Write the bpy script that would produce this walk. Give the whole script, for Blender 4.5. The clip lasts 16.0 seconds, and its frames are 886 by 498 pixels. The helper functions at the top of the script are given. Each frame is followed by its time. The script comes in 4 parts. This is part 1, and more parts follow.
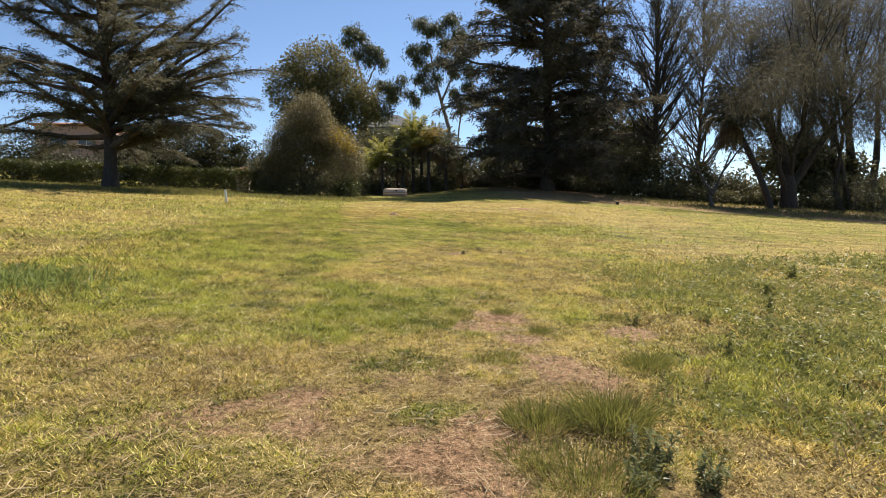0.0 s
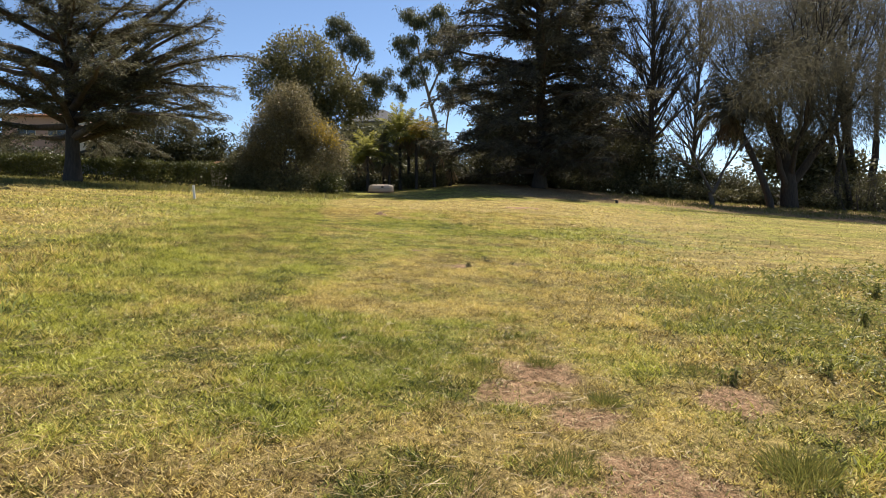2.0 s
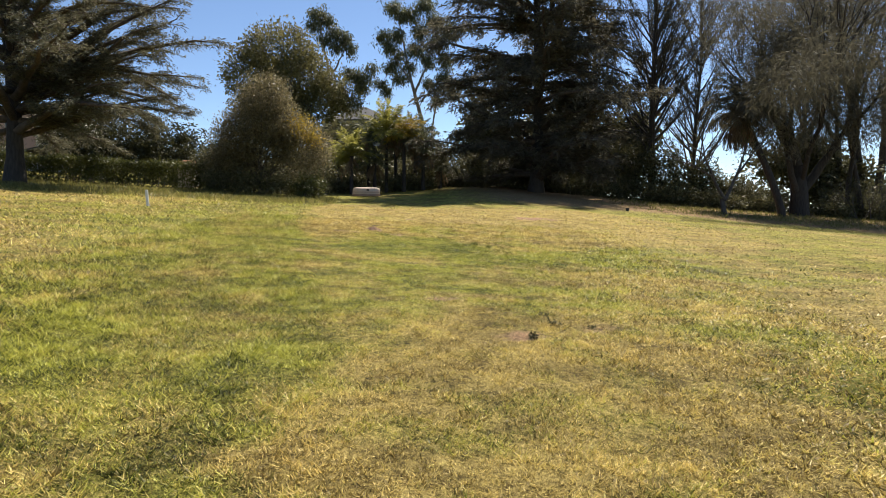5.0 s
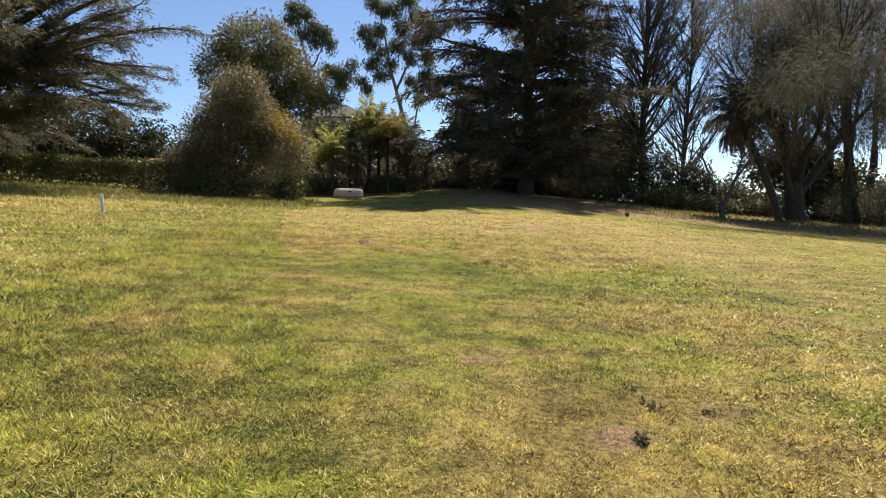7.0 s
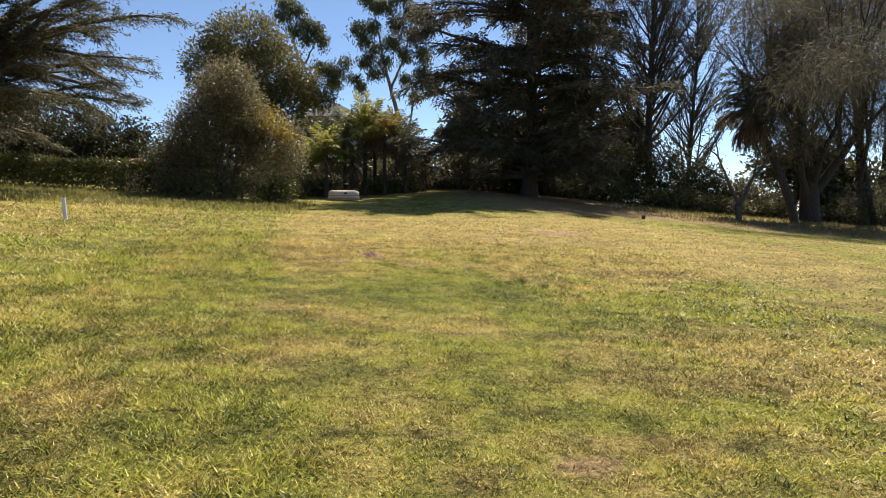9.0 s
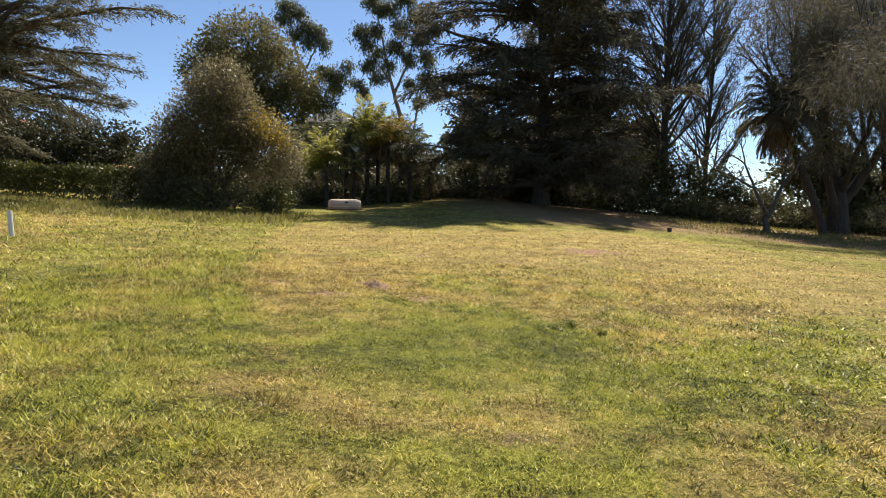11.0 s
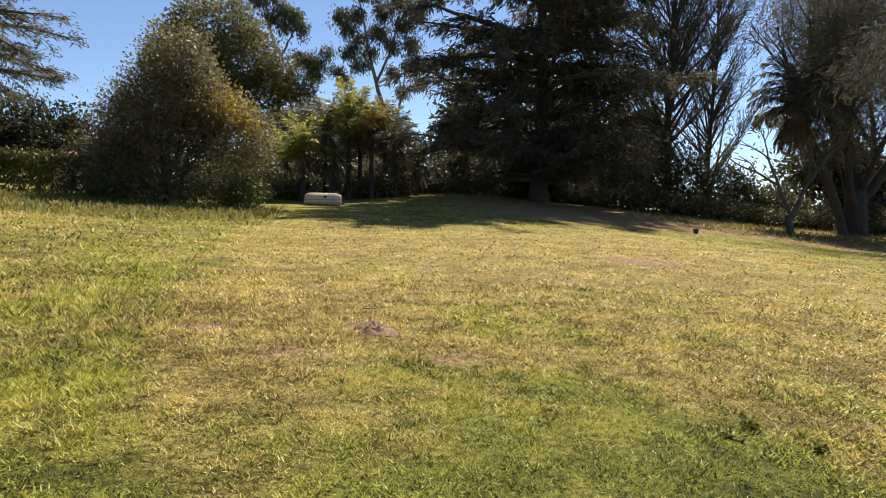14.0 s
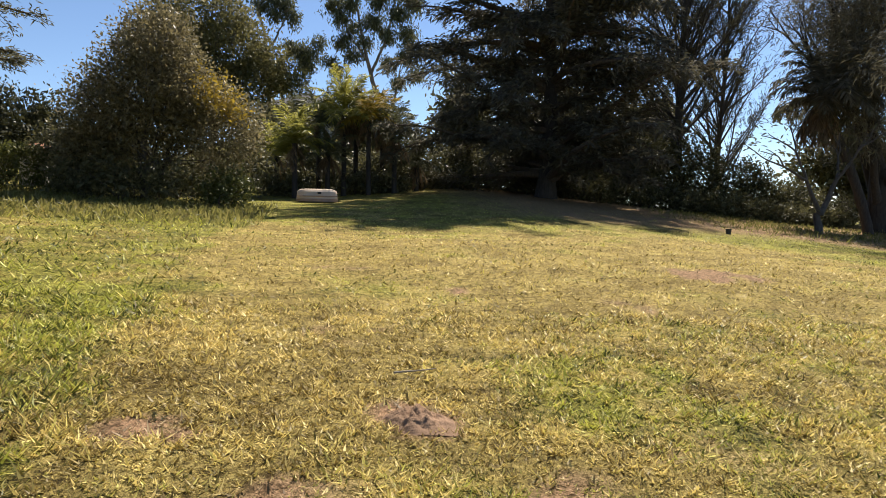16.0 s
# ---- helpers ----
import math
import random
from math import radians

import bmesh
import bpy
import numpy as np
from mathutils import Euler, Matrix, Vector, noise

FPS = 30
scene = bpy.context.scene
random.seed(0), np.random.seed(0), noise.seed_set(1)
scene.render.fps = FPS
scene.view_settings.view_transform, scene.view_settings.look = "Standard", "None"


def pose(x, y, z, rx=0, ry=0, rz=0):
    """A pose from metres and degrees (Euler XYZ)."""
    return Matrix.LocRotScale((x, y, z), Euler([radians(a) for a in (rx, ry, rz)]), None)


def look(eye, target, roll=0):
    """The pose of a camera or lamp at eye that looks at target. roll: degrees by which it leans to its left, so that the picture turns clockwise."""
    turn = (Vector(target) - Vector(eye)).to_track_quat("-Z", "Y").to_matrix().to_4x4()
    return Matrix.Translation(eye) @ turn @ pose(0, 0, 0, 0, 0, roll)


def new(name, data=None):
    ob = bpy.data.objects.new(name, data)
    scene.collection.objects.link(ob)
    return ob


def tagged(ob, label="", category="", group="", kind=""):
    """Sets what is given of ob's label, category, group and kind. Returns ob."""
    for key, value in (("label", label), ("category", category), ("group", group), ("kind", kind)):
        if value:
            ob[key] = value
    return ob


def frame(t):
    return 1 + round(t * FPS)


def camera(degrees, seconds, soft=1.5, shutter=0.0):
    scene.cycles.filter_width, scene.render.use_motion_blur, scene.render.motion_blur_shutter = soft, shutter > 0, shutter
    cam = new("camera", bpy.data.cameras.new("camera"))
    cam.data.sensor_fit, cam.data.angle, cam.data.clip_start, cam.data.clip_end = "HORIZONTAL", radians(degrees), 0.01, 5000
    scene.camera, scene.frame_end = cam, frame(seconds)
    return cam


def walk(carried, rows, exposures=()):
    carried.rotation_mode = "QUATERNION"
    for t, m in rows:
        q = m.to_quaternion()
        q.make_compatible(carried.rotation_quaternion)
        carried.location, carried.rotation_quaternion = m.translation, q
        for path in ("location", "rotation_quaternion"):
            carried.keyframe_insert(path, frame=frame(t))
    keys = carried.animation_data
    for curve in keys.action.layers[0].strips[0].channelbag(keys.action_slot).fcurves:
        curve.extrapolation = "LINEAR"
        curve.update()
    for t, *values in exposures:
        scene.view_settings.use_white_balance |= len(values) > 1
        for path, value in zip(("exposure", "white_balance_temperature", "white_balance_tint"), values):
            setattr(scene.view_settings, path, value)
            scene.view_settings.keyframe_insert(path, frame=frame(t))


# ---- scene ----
cam = camera(69.5, 16.0, soft=0.55)
PATH = [
    (0, (0.424, -0.343, 1.558), (0.382, 1.654, 1.448), -0.7),
    (0.5, (0.405, 0.263, 1.576), (0.38, 2.259, 1.45), -0.6),
    (1, (0.306, 0.857, 1.655), (0.294, 2.854, 1.532), -0.6),
    (1.5, (0.25, 1.422, 1.649), (0.243, 3.419, 1.534), -0.5),
    (2, (0.137, 1.989, 1.658), (0.142, 3.986, 1.537), -0.4),
    (2.5, (0.022, 2.524, 1.746), (0.035, 4.521, 1.638), -0.4),
    (3, (-0.009, 3.122, 1.797), (0.025, 5.118, 1.679), -0.3),
    (3.2, (-0.063, 3.36, 1.791), (-0.022, 5.356, 1.667), -0.2),
    (5.3, (-0.6, 5.981, 2.095), (-0.518, 7.976, 1.973), 0.2),
    (5.5, (-0.626, 6.202, 2.121), (-0.53, 8.195, 1.995), 0.3),
    (6, (-0.717, 6.762, 2.136), (-0.582, 8.754, 2.014), 0.4),
    (6.5, (-0.884, 7.283, 2.252), (-0.748, 9.275, 2.128), 0.4),
    (7, (-1.035, 7.85, 2.297), (-0.896, 9.841, 2.172), 0.4),
    (7.5, (-1.208, 8.348, 2.295), (-1.055, 10.338, 2.169), 0.3),
    (8, (-1.295, 8.864, 2.293), (-1.149, 10.856, 2.186), 0.2),
    (8.5, (-1.324, 9.476, 2.348), (-1.165, 11.467, 2.231), 0.2),
    (9, (-1.422, 10.071, 2.399), (-1.258, 12.061, 2.276), 0.2),
    (9.5, (-1.427, 10.624, 2.396), (-1.256, 12.613, 2.284), 0.4),
    (10, (-1.469, 11.211, 2.42), (-1.292, 13.2, 2.32), 0.4),
    (10.2, (-1.508, 11.434, 2.474), (-1.337, 13.424, 2.375), 0.3),
    (12.3, (-1.504, 14.141, 2.602), (-1.355, 16.131, 2.481), 0.5),
    (12.5, (-1.539, 14.37, 2.579), (-1.382, 16.36, 2.451), 0.5),
    (13, (-1.632, 14.988, 2.626), (-1.471, 16.977, 2.491), 0.5),
    (13.5, (-1.712, 15.572, 2.615), (-1.524, 17.559, 2.487), 0.7),
    (14, (-1.795, 16.166, 2.615), (-1.571, 18.15, 2.503), 0.8),
    (14.5, (-1.895, 16.728, 2.687), (-1.657, 18.711, 2.574), 0.9),
    (15, (-1.906, 17.353, 2.736), (-1.641, 19.331, 2.606), 1.0),
    (15.5, (-2.014, 17.957, 2.751), (-1.737, 19.934, 2.624), 1.0),
    (16, (-2.071, 18.485, 2.737), (-1.822, 20.465, 2.609), 0.8),
]
walk(cam, [(t, look(eye, target, roll)) for t, eye, target, roll in PATH])

# ---- light ----
SUN_AZ, SUN_EL = radians(30), radians(52)      # from straight ahead towards the right; above the horizon
world = bpy.data.worlds.new("sky")
scene.world = world
world.use_nodes = True
wn = world.node_tree.nodes
sky = wn.new("ShaderNodeTexSky")
sky.sky_type, sky.sun_disc = "NISHITA", False
sky.sun_elevation, sky.sun_rotation = SUN_EL, SUN_AZ
sky.air_density, sky.dust_density, sky.ozone_density = 0.75, 0.1, 3.0
wn["Background"].inputs["Strength"].default_value = 0.075
world.node_tree.links.new(sky.outputs[0], wn["Background"].inputs["Color"])
sun = new("sun", bpy.data.lights.new("sun", "SUN"))
sun.data.energy, sun.data.angle, sun.data.color = 5.0, radians(0.53), (1.0, 0.91, 0.77)
to_sun = Vector((math.sin(SUN_AZ) * math.cos(SUN_EL), math.cos(SUN_AZ) * math.cos(SUN_EL), math.sin(SUN_EL)))
sun.matrix_world = look(to_sun * 100, (0, 0, 0))
scene.view_settings.exposure = 1.0

# ---- small tools ----
rng = np.random.default_rng(7)


def S(v, a, b):
    u = np.clip((np.asarray(v, float) - a) / (b - a), 0, 1)
    return u * u * (3 - 2 * u)


LATTICE = np.random.default_rng(3).random((256, 256))


def vnoise(x, y, size, shift=0):
    """Smooth noise from 0 to 1 over the plan, with lumps of that size in metres."""
    x, y = np.asarray(x, float) / size + 37.3 * shift, np.asarray(y, float) / size + 11.7 * shift
    i, j = np.floor(x).astype(int), np.floor(y).astype(int)
    u, v = x - i, y - j
    u, v = u * u * (3 - 2 * u), v * v * (3 - 2 * v)
    a, b = LATTICE[i % 256, j % 256], LATTICE[(i + 1) % 256, j % 256]
    c, d = LATTICE[i % 256, (j + 1) % 256], LATTICE[(i + 1) % 256, (j + 1) % 256]
    return (a * (1 - u) + b * u) * (1 - v) + (c * (1 - u) + d * u) * v


def terrain(x, y):
    """Height of the ground: a lawn that rises ahead and falls to the right, a bank under the trees, a drop behind them."""
    x, y = np.asarray(x, float), np.asarray(y, float)
    near_x, near_y = np.clip(x, -90, 45), np.clip(y, -40, 140)
    z = 0.193 - 0.0633 * near_x + 0.05365 * near_y
    z = z - (0.0299 + 0.001 * np.clip(x, -12, 12)) * np.clip(13 - near_y, 0, 25)
    z = z - (0.2 + 0.4 * S(x, 4, 28)) * S(y, 26, 40)
    rise = 0.031 * np.clip(y - 19, 0, 45)
    z = z + rise * S(x, -7, 5)
    z = z + 0.15 * np.clip(y - 70, 0, 60) * S(-x, -6, 6) * (1 - S(-x, 16, 28))
    drop = np.maximum(S(x, 38, 75), S(x, 14, 28) * S(y, 58, 82))
    z = z - drop * 16
    far = S(np.hypot(x, y), 150, 420)
    z = z * (1 - far) - 26 * far
    z = z + (vnoise(x, y, 2.3, 1) - 0.5) * 0.07 + (vnoise(x, y, 0.7, 2) - 0.5) * 0.025
    return z


def on(x, y):
    return (x, y, float(terrain(x, y)))


def blob(x, y, cx, cy, rx, ry, ragged=0.5):
    """1 inside a ragged oval patch of the plan, 0 outside."""
    shape = np.shape(x)
    x, y = np.ravel(x), np.ravel(y)
    out = np.zeros(len(x))
    inside = np.flatnonzero((np.abs(x - cx) < 2.4 * rx) & (np.abs(y - cy) < 2.4 * ry))
    x, y = x[inside], y[inside]
    r = np.hypot((x - cx) / rx, (y - cy) / ry)
    r = r + ragged * (vnoise(x, y, 0.45 * min(rx, ry) + 0.12, 5) - 0.5) + ragged * 0.6 * (vnoise(x, y, 0.12, 6) - 0.5)
    out[inside] = 1 - S(r, 0.35, 1.35)
    return out.reshape(shape)


BARE_SPOTS = [(-0.87, 4.0, 0.7, 0.5, 0.55), (-1.5, 3.7, 0.5, 0.4, 0.42), (0.65, 3.9, 0.26, 0.35, 1.0), (0.54, 3.2, 0.4, 0.3, 1.0), (0.17, 3.6, 0.3, 0.3, 0.9), (0.68, 6.64, 0.28, 0.25, 0.9),
              (1.13, 6.25, 0.32, 0.22, 0.9), (1.44, 5.3, 0.4, 0.5, 0.6), (2.35, 6.75, 0.3, 0.25, 0.8), (0.57, 5.2, 0.4, 0.25, 0.5), (0.95, 7.1, 0.3, 0.3, 0.9), (-1.14, 14.0, 0.3, 0.2, 0.8),
              (-0.36, 13.6, 0.2, 0.2, 1.0), (0.38, 11.95, 0.24, 0.2, 1.0), (1.4, 12.5, 0.3, 0.2, 0.8), (-0.62, 16.4, 0.3, 0.25, 0.7), (-2.9, 14.8, 0.3, 0.2, 0.5), (-3.18, 21.8, 0.25, 0.15, 0.95),
              (-2.4, 21.1, 0.5, 0.3, 0.6), (-1.78, 22.05, 0.22, 0.2, 1.0), (3.3, 27.9, 0.8, 0.5, 1.0), (1.5, 25.8, 1.0, 0.7, 0.5), (-0.97, 21.3, 0.6, 0.3, 0.7), (-0.1, 21.7, 0.5, 0.3, 0.6),
              (-0.93, 26.1, 0.14, 0.14, 1.0), (-2.3, 27.3, 0.7, 0.4, 0.6), (-2.0, 24.0, 0.7, 0.4, 0.5), (-0.45, 18.6, 0.08, 0.08, 0.7)]


def turf(x, y):
    """What grows where: greenness, bareness, lushness and height of the grass, over the plan."""
    edge = np.interp(y, [0, 8, 10, 12, 15, 20, 23.5, 28, 60], [-0.6, -1.0, -1.2, -1.6, -2.2, -3.2, -3.9, -4.5, -6.5])
    left = S(edge - x + 0.7 * (vnoise(x, y, 0.9, 8) - 0.5), -0.35, 0.35)
    n1, n2, n3 = vnoise(x, y, 3.1, 9), vnoise(x, y, 0.9, 10), vnoise(x, y, 0.3, 11)
    streak = vnoise(x * 0.55, y * 1.25, 0.55, 12)
    green = 0.36 + 0.3 * (n1 - 0.5) + 0.45 * (n2 - 0.5) + 0.5 * (n3 - 0.5) + 0.35 * (streak - 0.5)
    green = green + left * (0.3 - 0.35 * S(edge - x, 2.5, 6) * S(y, 6, 12) + 0.05 * (1 - S(y, 4, 8)))
    green = green + 0.5 * blob(x, y, -0.3, 19.0, 2.9, 1.9, 0.9) + 0.42 * blob(x, y, 3.6, 18.9, 2.6, 1.7, 0.9) + 0.25 * blob(x, y, -0.6, 15.0, 2.6, 2.2, 1.0)
    green = green + 0.3 * blob(x, y, -0.5, 22.6, 0.9, 0.6, 1.0) + 0.3 * blob(x, y, -2.2, 25.4, 1.6, 0.6, 1.0) - 0.25 * blob(x, y, -1.2, 17.0, 1.3, 0.7, 0.9)
    green = green - 0.18 * S(y, 21, 23) * (1 - S(y, 31, 36)) * (1 - left) + 0.35 * S(y, 33, 37) * (1 - left)
    green = green + 0.12 * left * S(y, 14, 20)
    # Greener far right, partly to put the trees' shade into the turf colour.
    green = green + 0.36 * S(x, 6, 11) * S(y, 16, 24)
    clump = np.maximum(blob(x, y, -0.35, 6.9, 1.1, 1.9, 1.6), blob(x, y, 0.38, 4.1, 0.36, 0.28, 0.9))
    green = green + 0.4 * clump
    weed_edge = np.interp(y, [0, 3.3, 4.5, 6, 8, 10.8, 16], [1.7, 1.75, 1.9, 2.4, 2.8, 2.5, 8.4])
    weeds = S(x - weed_edge + 2.0 * (n2 - 0.5) + 0.7 * (n3 - 0.5), -0.3, 1.3) * (1 - S(y - 10.6 - 0.62 * (x - 2), -1.0, 0.4))
    green = green + weeds * 0.16
    bare = np.zeros_like(green)
    for cx, cy, rx, ry, k in BARE_SPOTS:
        bare = np.maximum(bare, (k if cy < 10 or k > 0.93 else k * 0.6) * blob(x, y, cx, cy, rx, ry, 0.9))
    bare = S(bare + 0.55 * (n3 - 0.5) + 0.2 * (vnoise(x, y, 0.1, 17) - 0.5), 0.28, 0.62) * S(bare, 0.05, 0.2)
    dry_start = (1 - S(y, 4.5, 7.5)) * (1 - weeds)
    bare = np.maximum(bare, dry_start * S(0.6 * n2 + 0.9 * n3, 0.85, 1.15) * 0.6)
    green = green - 0.12 * dry_start * (1 - clump)
    bare = np.maximum(bare, 0.2 * dry_start * (1 - clump))
    bare = np.maximum(bare, 0.8 * S(y + 2 * (n1 - 0.5), 37.5, 41) * S(x, 0, 6))
    strip = left * S(y - 0.35 * (x + 12), 30.5, 33.5)
    strip = np.maximum(strip, S(x + 3 * (n1 - 0.5), 11, 15) * S(y + 3 * (n2 - 0.5), 39, 43) * (1 - S(y, 50, 54)))
    height = 0.038 + 0.022 * left + 0.03 * clump + 0.022 * weeds + 0.22 * strip
    green = green + 0.2 * strip
    lush = np.clip(0.65 * clump + 0.35 * weeds * n1 + 0.2 * strip + 0.5 * blob(x, y, -0.2, 19.1, 2.4, 1.7, 0.8), 0, 1)
    woods = S(np.hypot(x * 0.6, y), 56, 64)
    green, lush, bare = green * (1 - woods) + 0.95 * woods, np.maximum(lush, woods), bare * (1 - woods)
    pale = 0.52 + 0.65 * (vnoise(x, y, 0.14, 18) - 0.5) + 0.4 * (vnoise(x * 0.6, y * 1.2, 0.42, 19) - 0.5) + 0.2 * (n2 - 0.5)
    return np.clip(green, 0, 1), np.clip(bare, 0, 1), lush, height, weeds, strip, np.clip(pale, 0, 1)


def mesh_of(name, verts, quads, colour=None, smooth=False):
    """A mesh from arrays of corners and four-cornered faces, with an optional colour for each corner."""
    me = bpy.data.meshes.new(name)
    verts, quads = np.ascontiguousarray(verts, np.float32), np.ascontiguousarray(quads, np.int32)
    me.vertices.add(len(verts))
    me.vertices.foreach_set("co", verts.ravel())
    me.loops.add(quads.size)
    me.loops.foreach_set("vertex_index", quads.ravel())
    me.polygons.add(len(quads))
    me.polygons.foreach_set("loop_start", np.arange(len(quads), dtype=np.int32) * quads.shape[1])
    if smooth:
        me.polygons.foreach_set("use_smooth", np.ones(len(quads), bool))
    if colour is not None:
        layer = me.attributes.new("turf", "FLOAT_COLOR", "POINT")
        layer.data.foreach_set("color", np.ascontiguousarray(colour, np.float32).ravel())
    me.update(calc_edges=True)
    return me


class Soup:
    """Gathers tubes and leaves, and links them as one mesh object."""

    def __init__(self):
        self.v, self.q, self.n = [], [], 0

    def add(self, v, q):
        self.v.append(np.asarray(v, float))
        self.q.append(np.asarray(q, int) + self.n)
        self.n += len(v)

    def tube(self, pts, radii, sides=7, lump=0.0):
        pts, radii = np.asarray(pts, float), np.asarray(radii, float)
        d = np.gradient(pts, axis=0)
        d /= np.linalg.norm(d, axis=1)[:, None] + 1e-9
        ref = np.array([0, 0, 1.0]) if abs(d[:, 2]).mean() < 0.8 else np.array([0, 1.0, 0])
        a = np.cross(d, ref)
        a /= np.linalg.norm(a, axis=1)[:, None] + 1e-9
        b = np.cross(d, a)
        ang = np.linspace(0, 2 * np.pi, sides, endpoint=False)
        r = radii[:, None] * (1 + lump * (rng.random((len(pts), sides)) - 0.5))
        ring = pts[:, None] + r[..., None] * (np.cos(ang)[None, :, None] * a[:, None] + np.sin(ang)[None, :, None] * b[:, None])
        i, j = np.meshgrid(np.arange(len(pts) - 1), np.arange(sides), indexing="ij")
        k = (j + 1) % sides
        q = np.stack([i * sides + j, i * sides + k, (i + 1) * sides + k, (i + 1) * sides + j], -1).reshape(-1, 4)
        self.add(ring.reshape(-1, 3), q)

    def kites(self, root, way, length, width, flat=0.0, bend=0.0):
        """Leaves or blades: from root along way, with a widest point part-way and a pointed tip. flat: how level they lie."""
        root, way = np.asarray(root, float), np.asarray(way, float)
        n = len(root)
        if n == 0:
            return
        way = way / (np.linalg.norm(way, axis=1)[:, None] + 1e-9)
        length, width = np.broadcast_to(length, n)[:, None], np.broadcast_to(width, n)[:, None]
        up = rng.normal(size=(n, 3)) * (1 - flat) + np.array([0, 0, flat * 2])
        side = np.cross(way, up)
        side /= np.linalg.norm(side, axis=1)[:, None] + 1e-9
        mid = root + way * length * 0.45
        tip = root + way * length + np.array([0, 0, -1.0]) * length * bend
        v = np.stack([root, mid - side * width / 2, tip, mid + side * width / 2], 1).reshape(-1, 3)
        self.add(v, np.arange(n * 4).reshape(-1, 4))

    def blades(self, root, way, length, width):
        """Short straight blades of one triangle each (in a soup of their own)."""
        n = len(root)
        way = way / (np.linalg.norm(way, axis=1)[:, None] + 1e-9)
        a = rng.uniform(0, 2 * np.pi, n)
        side = np.stack([np.cos(a), np.sin(a), np.zeros(n)], 1) * (np.broadcast_to(width, n) / 2)[:, None]
        tip = root + way * np.broadcast_to(length, n)[:, None]
        self.add(np.stack([root - side, root + side, tip], 1).reshape(-1, 3), np.arange(n * 3).reshape(-1, 3))

    def link(self, name, material, parent=None, label="", colour=None, smooth=False):
        v, q = np.concatenate(self.v), np.concatenate(self.q)
        ob = new(name, mesh_of(name, v, q, colour, smooth))
        ob.data.materials.append(material)
        ob.parent = parent
        return tagged(ob, label)


def thing(name, place, label, category, group="", turn=0.0, scale=1.0, kind=""):
    ob = new(name)
    ob.matrix_world = pose(*place, 0, 0, turn) @ Matrix.Scale(scale, 4)
    ob.empty_display_size = 0.2
    return tagged(ob, label, category, group, kind)


def part(name, bm, material, parent, label="", smooth=False):
    me = bpy.data.meshes.new(name)
    bm.to_mesh(me)
    bm.free()
    if smooth:
        for p in me.polygons:
            p.use_smooth = True
    ob = new(name, me)
    me.materials.append(material)
    ob.parent = parent
    return tagged(ob, label)


def box(x0, y0, z0, x1, y1, z1, bevel=0.0, bm=None):
    bm = bm or bmesh.new()
    got = bmesh.ops.create_cube(bm, size=1, matrix=Matrix.Translation(((x0 + x1) / 2, (y0 + y1) / 2, (z0 + z1) / 2)) @ Matrix.Diagonal((x1 - x0, y1 - y0, z1 - z0, 1)))
    if bevel:
        edges = list({e for v in got["verts"] for e in v.link_edges})
        bmesh.ops.bevel(bm, geom=edges, offset=bevel, segments=2, affect="EDGES", profile=0.7)
    return bm


# ---- materials ----
def blank(name):
    m = bpy.data.materials.new(name)
    m.use_nodes = True
    return m, m.node_tree.nodes, m.node_tree.links, m.node_tree.nodes["Principled BSDF"]


def ramp(nodes, stops):
    r = nodes.new("ShaderNodeValToRGB")
    while len(r.color_ramp.elements) < len(stops):
        r.color_ramp.elements.new(0.5)
    for e, (p, c) in zip(r.color_ramp.elements, stops):
        e.position, e.color = p, (*c, 1)
    return r


def noise_node(nodes, links, scale, detail=4, rough=0.6, coords="Object"):
    c = nodes.new("ShaderNodeTexCoord")
    n = nodes.new("ShaderNodeTexNoise")
    n.inputs["Scale"].default_value, n.inputs["Detail"].default_value, n.inputs["Roughness"].default_value = scale, detail, rough
    links.new(c.outputs[coords], n.inputs["Vector"])
    return n


def maths(nodes, links, op, a, b):
    m = nodes.new("ShaderNodeMath")
    m.operation = op
    for socket, value in zip(m.inputs, (a, b)):
        if isinstance(value, (int, float)):
            socket.default_value = value
        else:
            links.new(value, socket)
    return m.outputs[0]


def blend(nodes, links, fac, a, b, mode="MIX"):
    m = nodes.new("ShaderNodeMix")
    m.data_type, m.blend_type = "RGBA", mode
    for socket, value in ((m.inputs[0], fac), (m.inputs[6], a), (m.inputs[7], b)):
        if isinstance(value, (int, float)):
            socket.default_value = value
        elif isinstance(value, tuple):
            socket.default_value = (*value, 1)
        else:
            links.new(value, socket)
    return m.outputs[2]


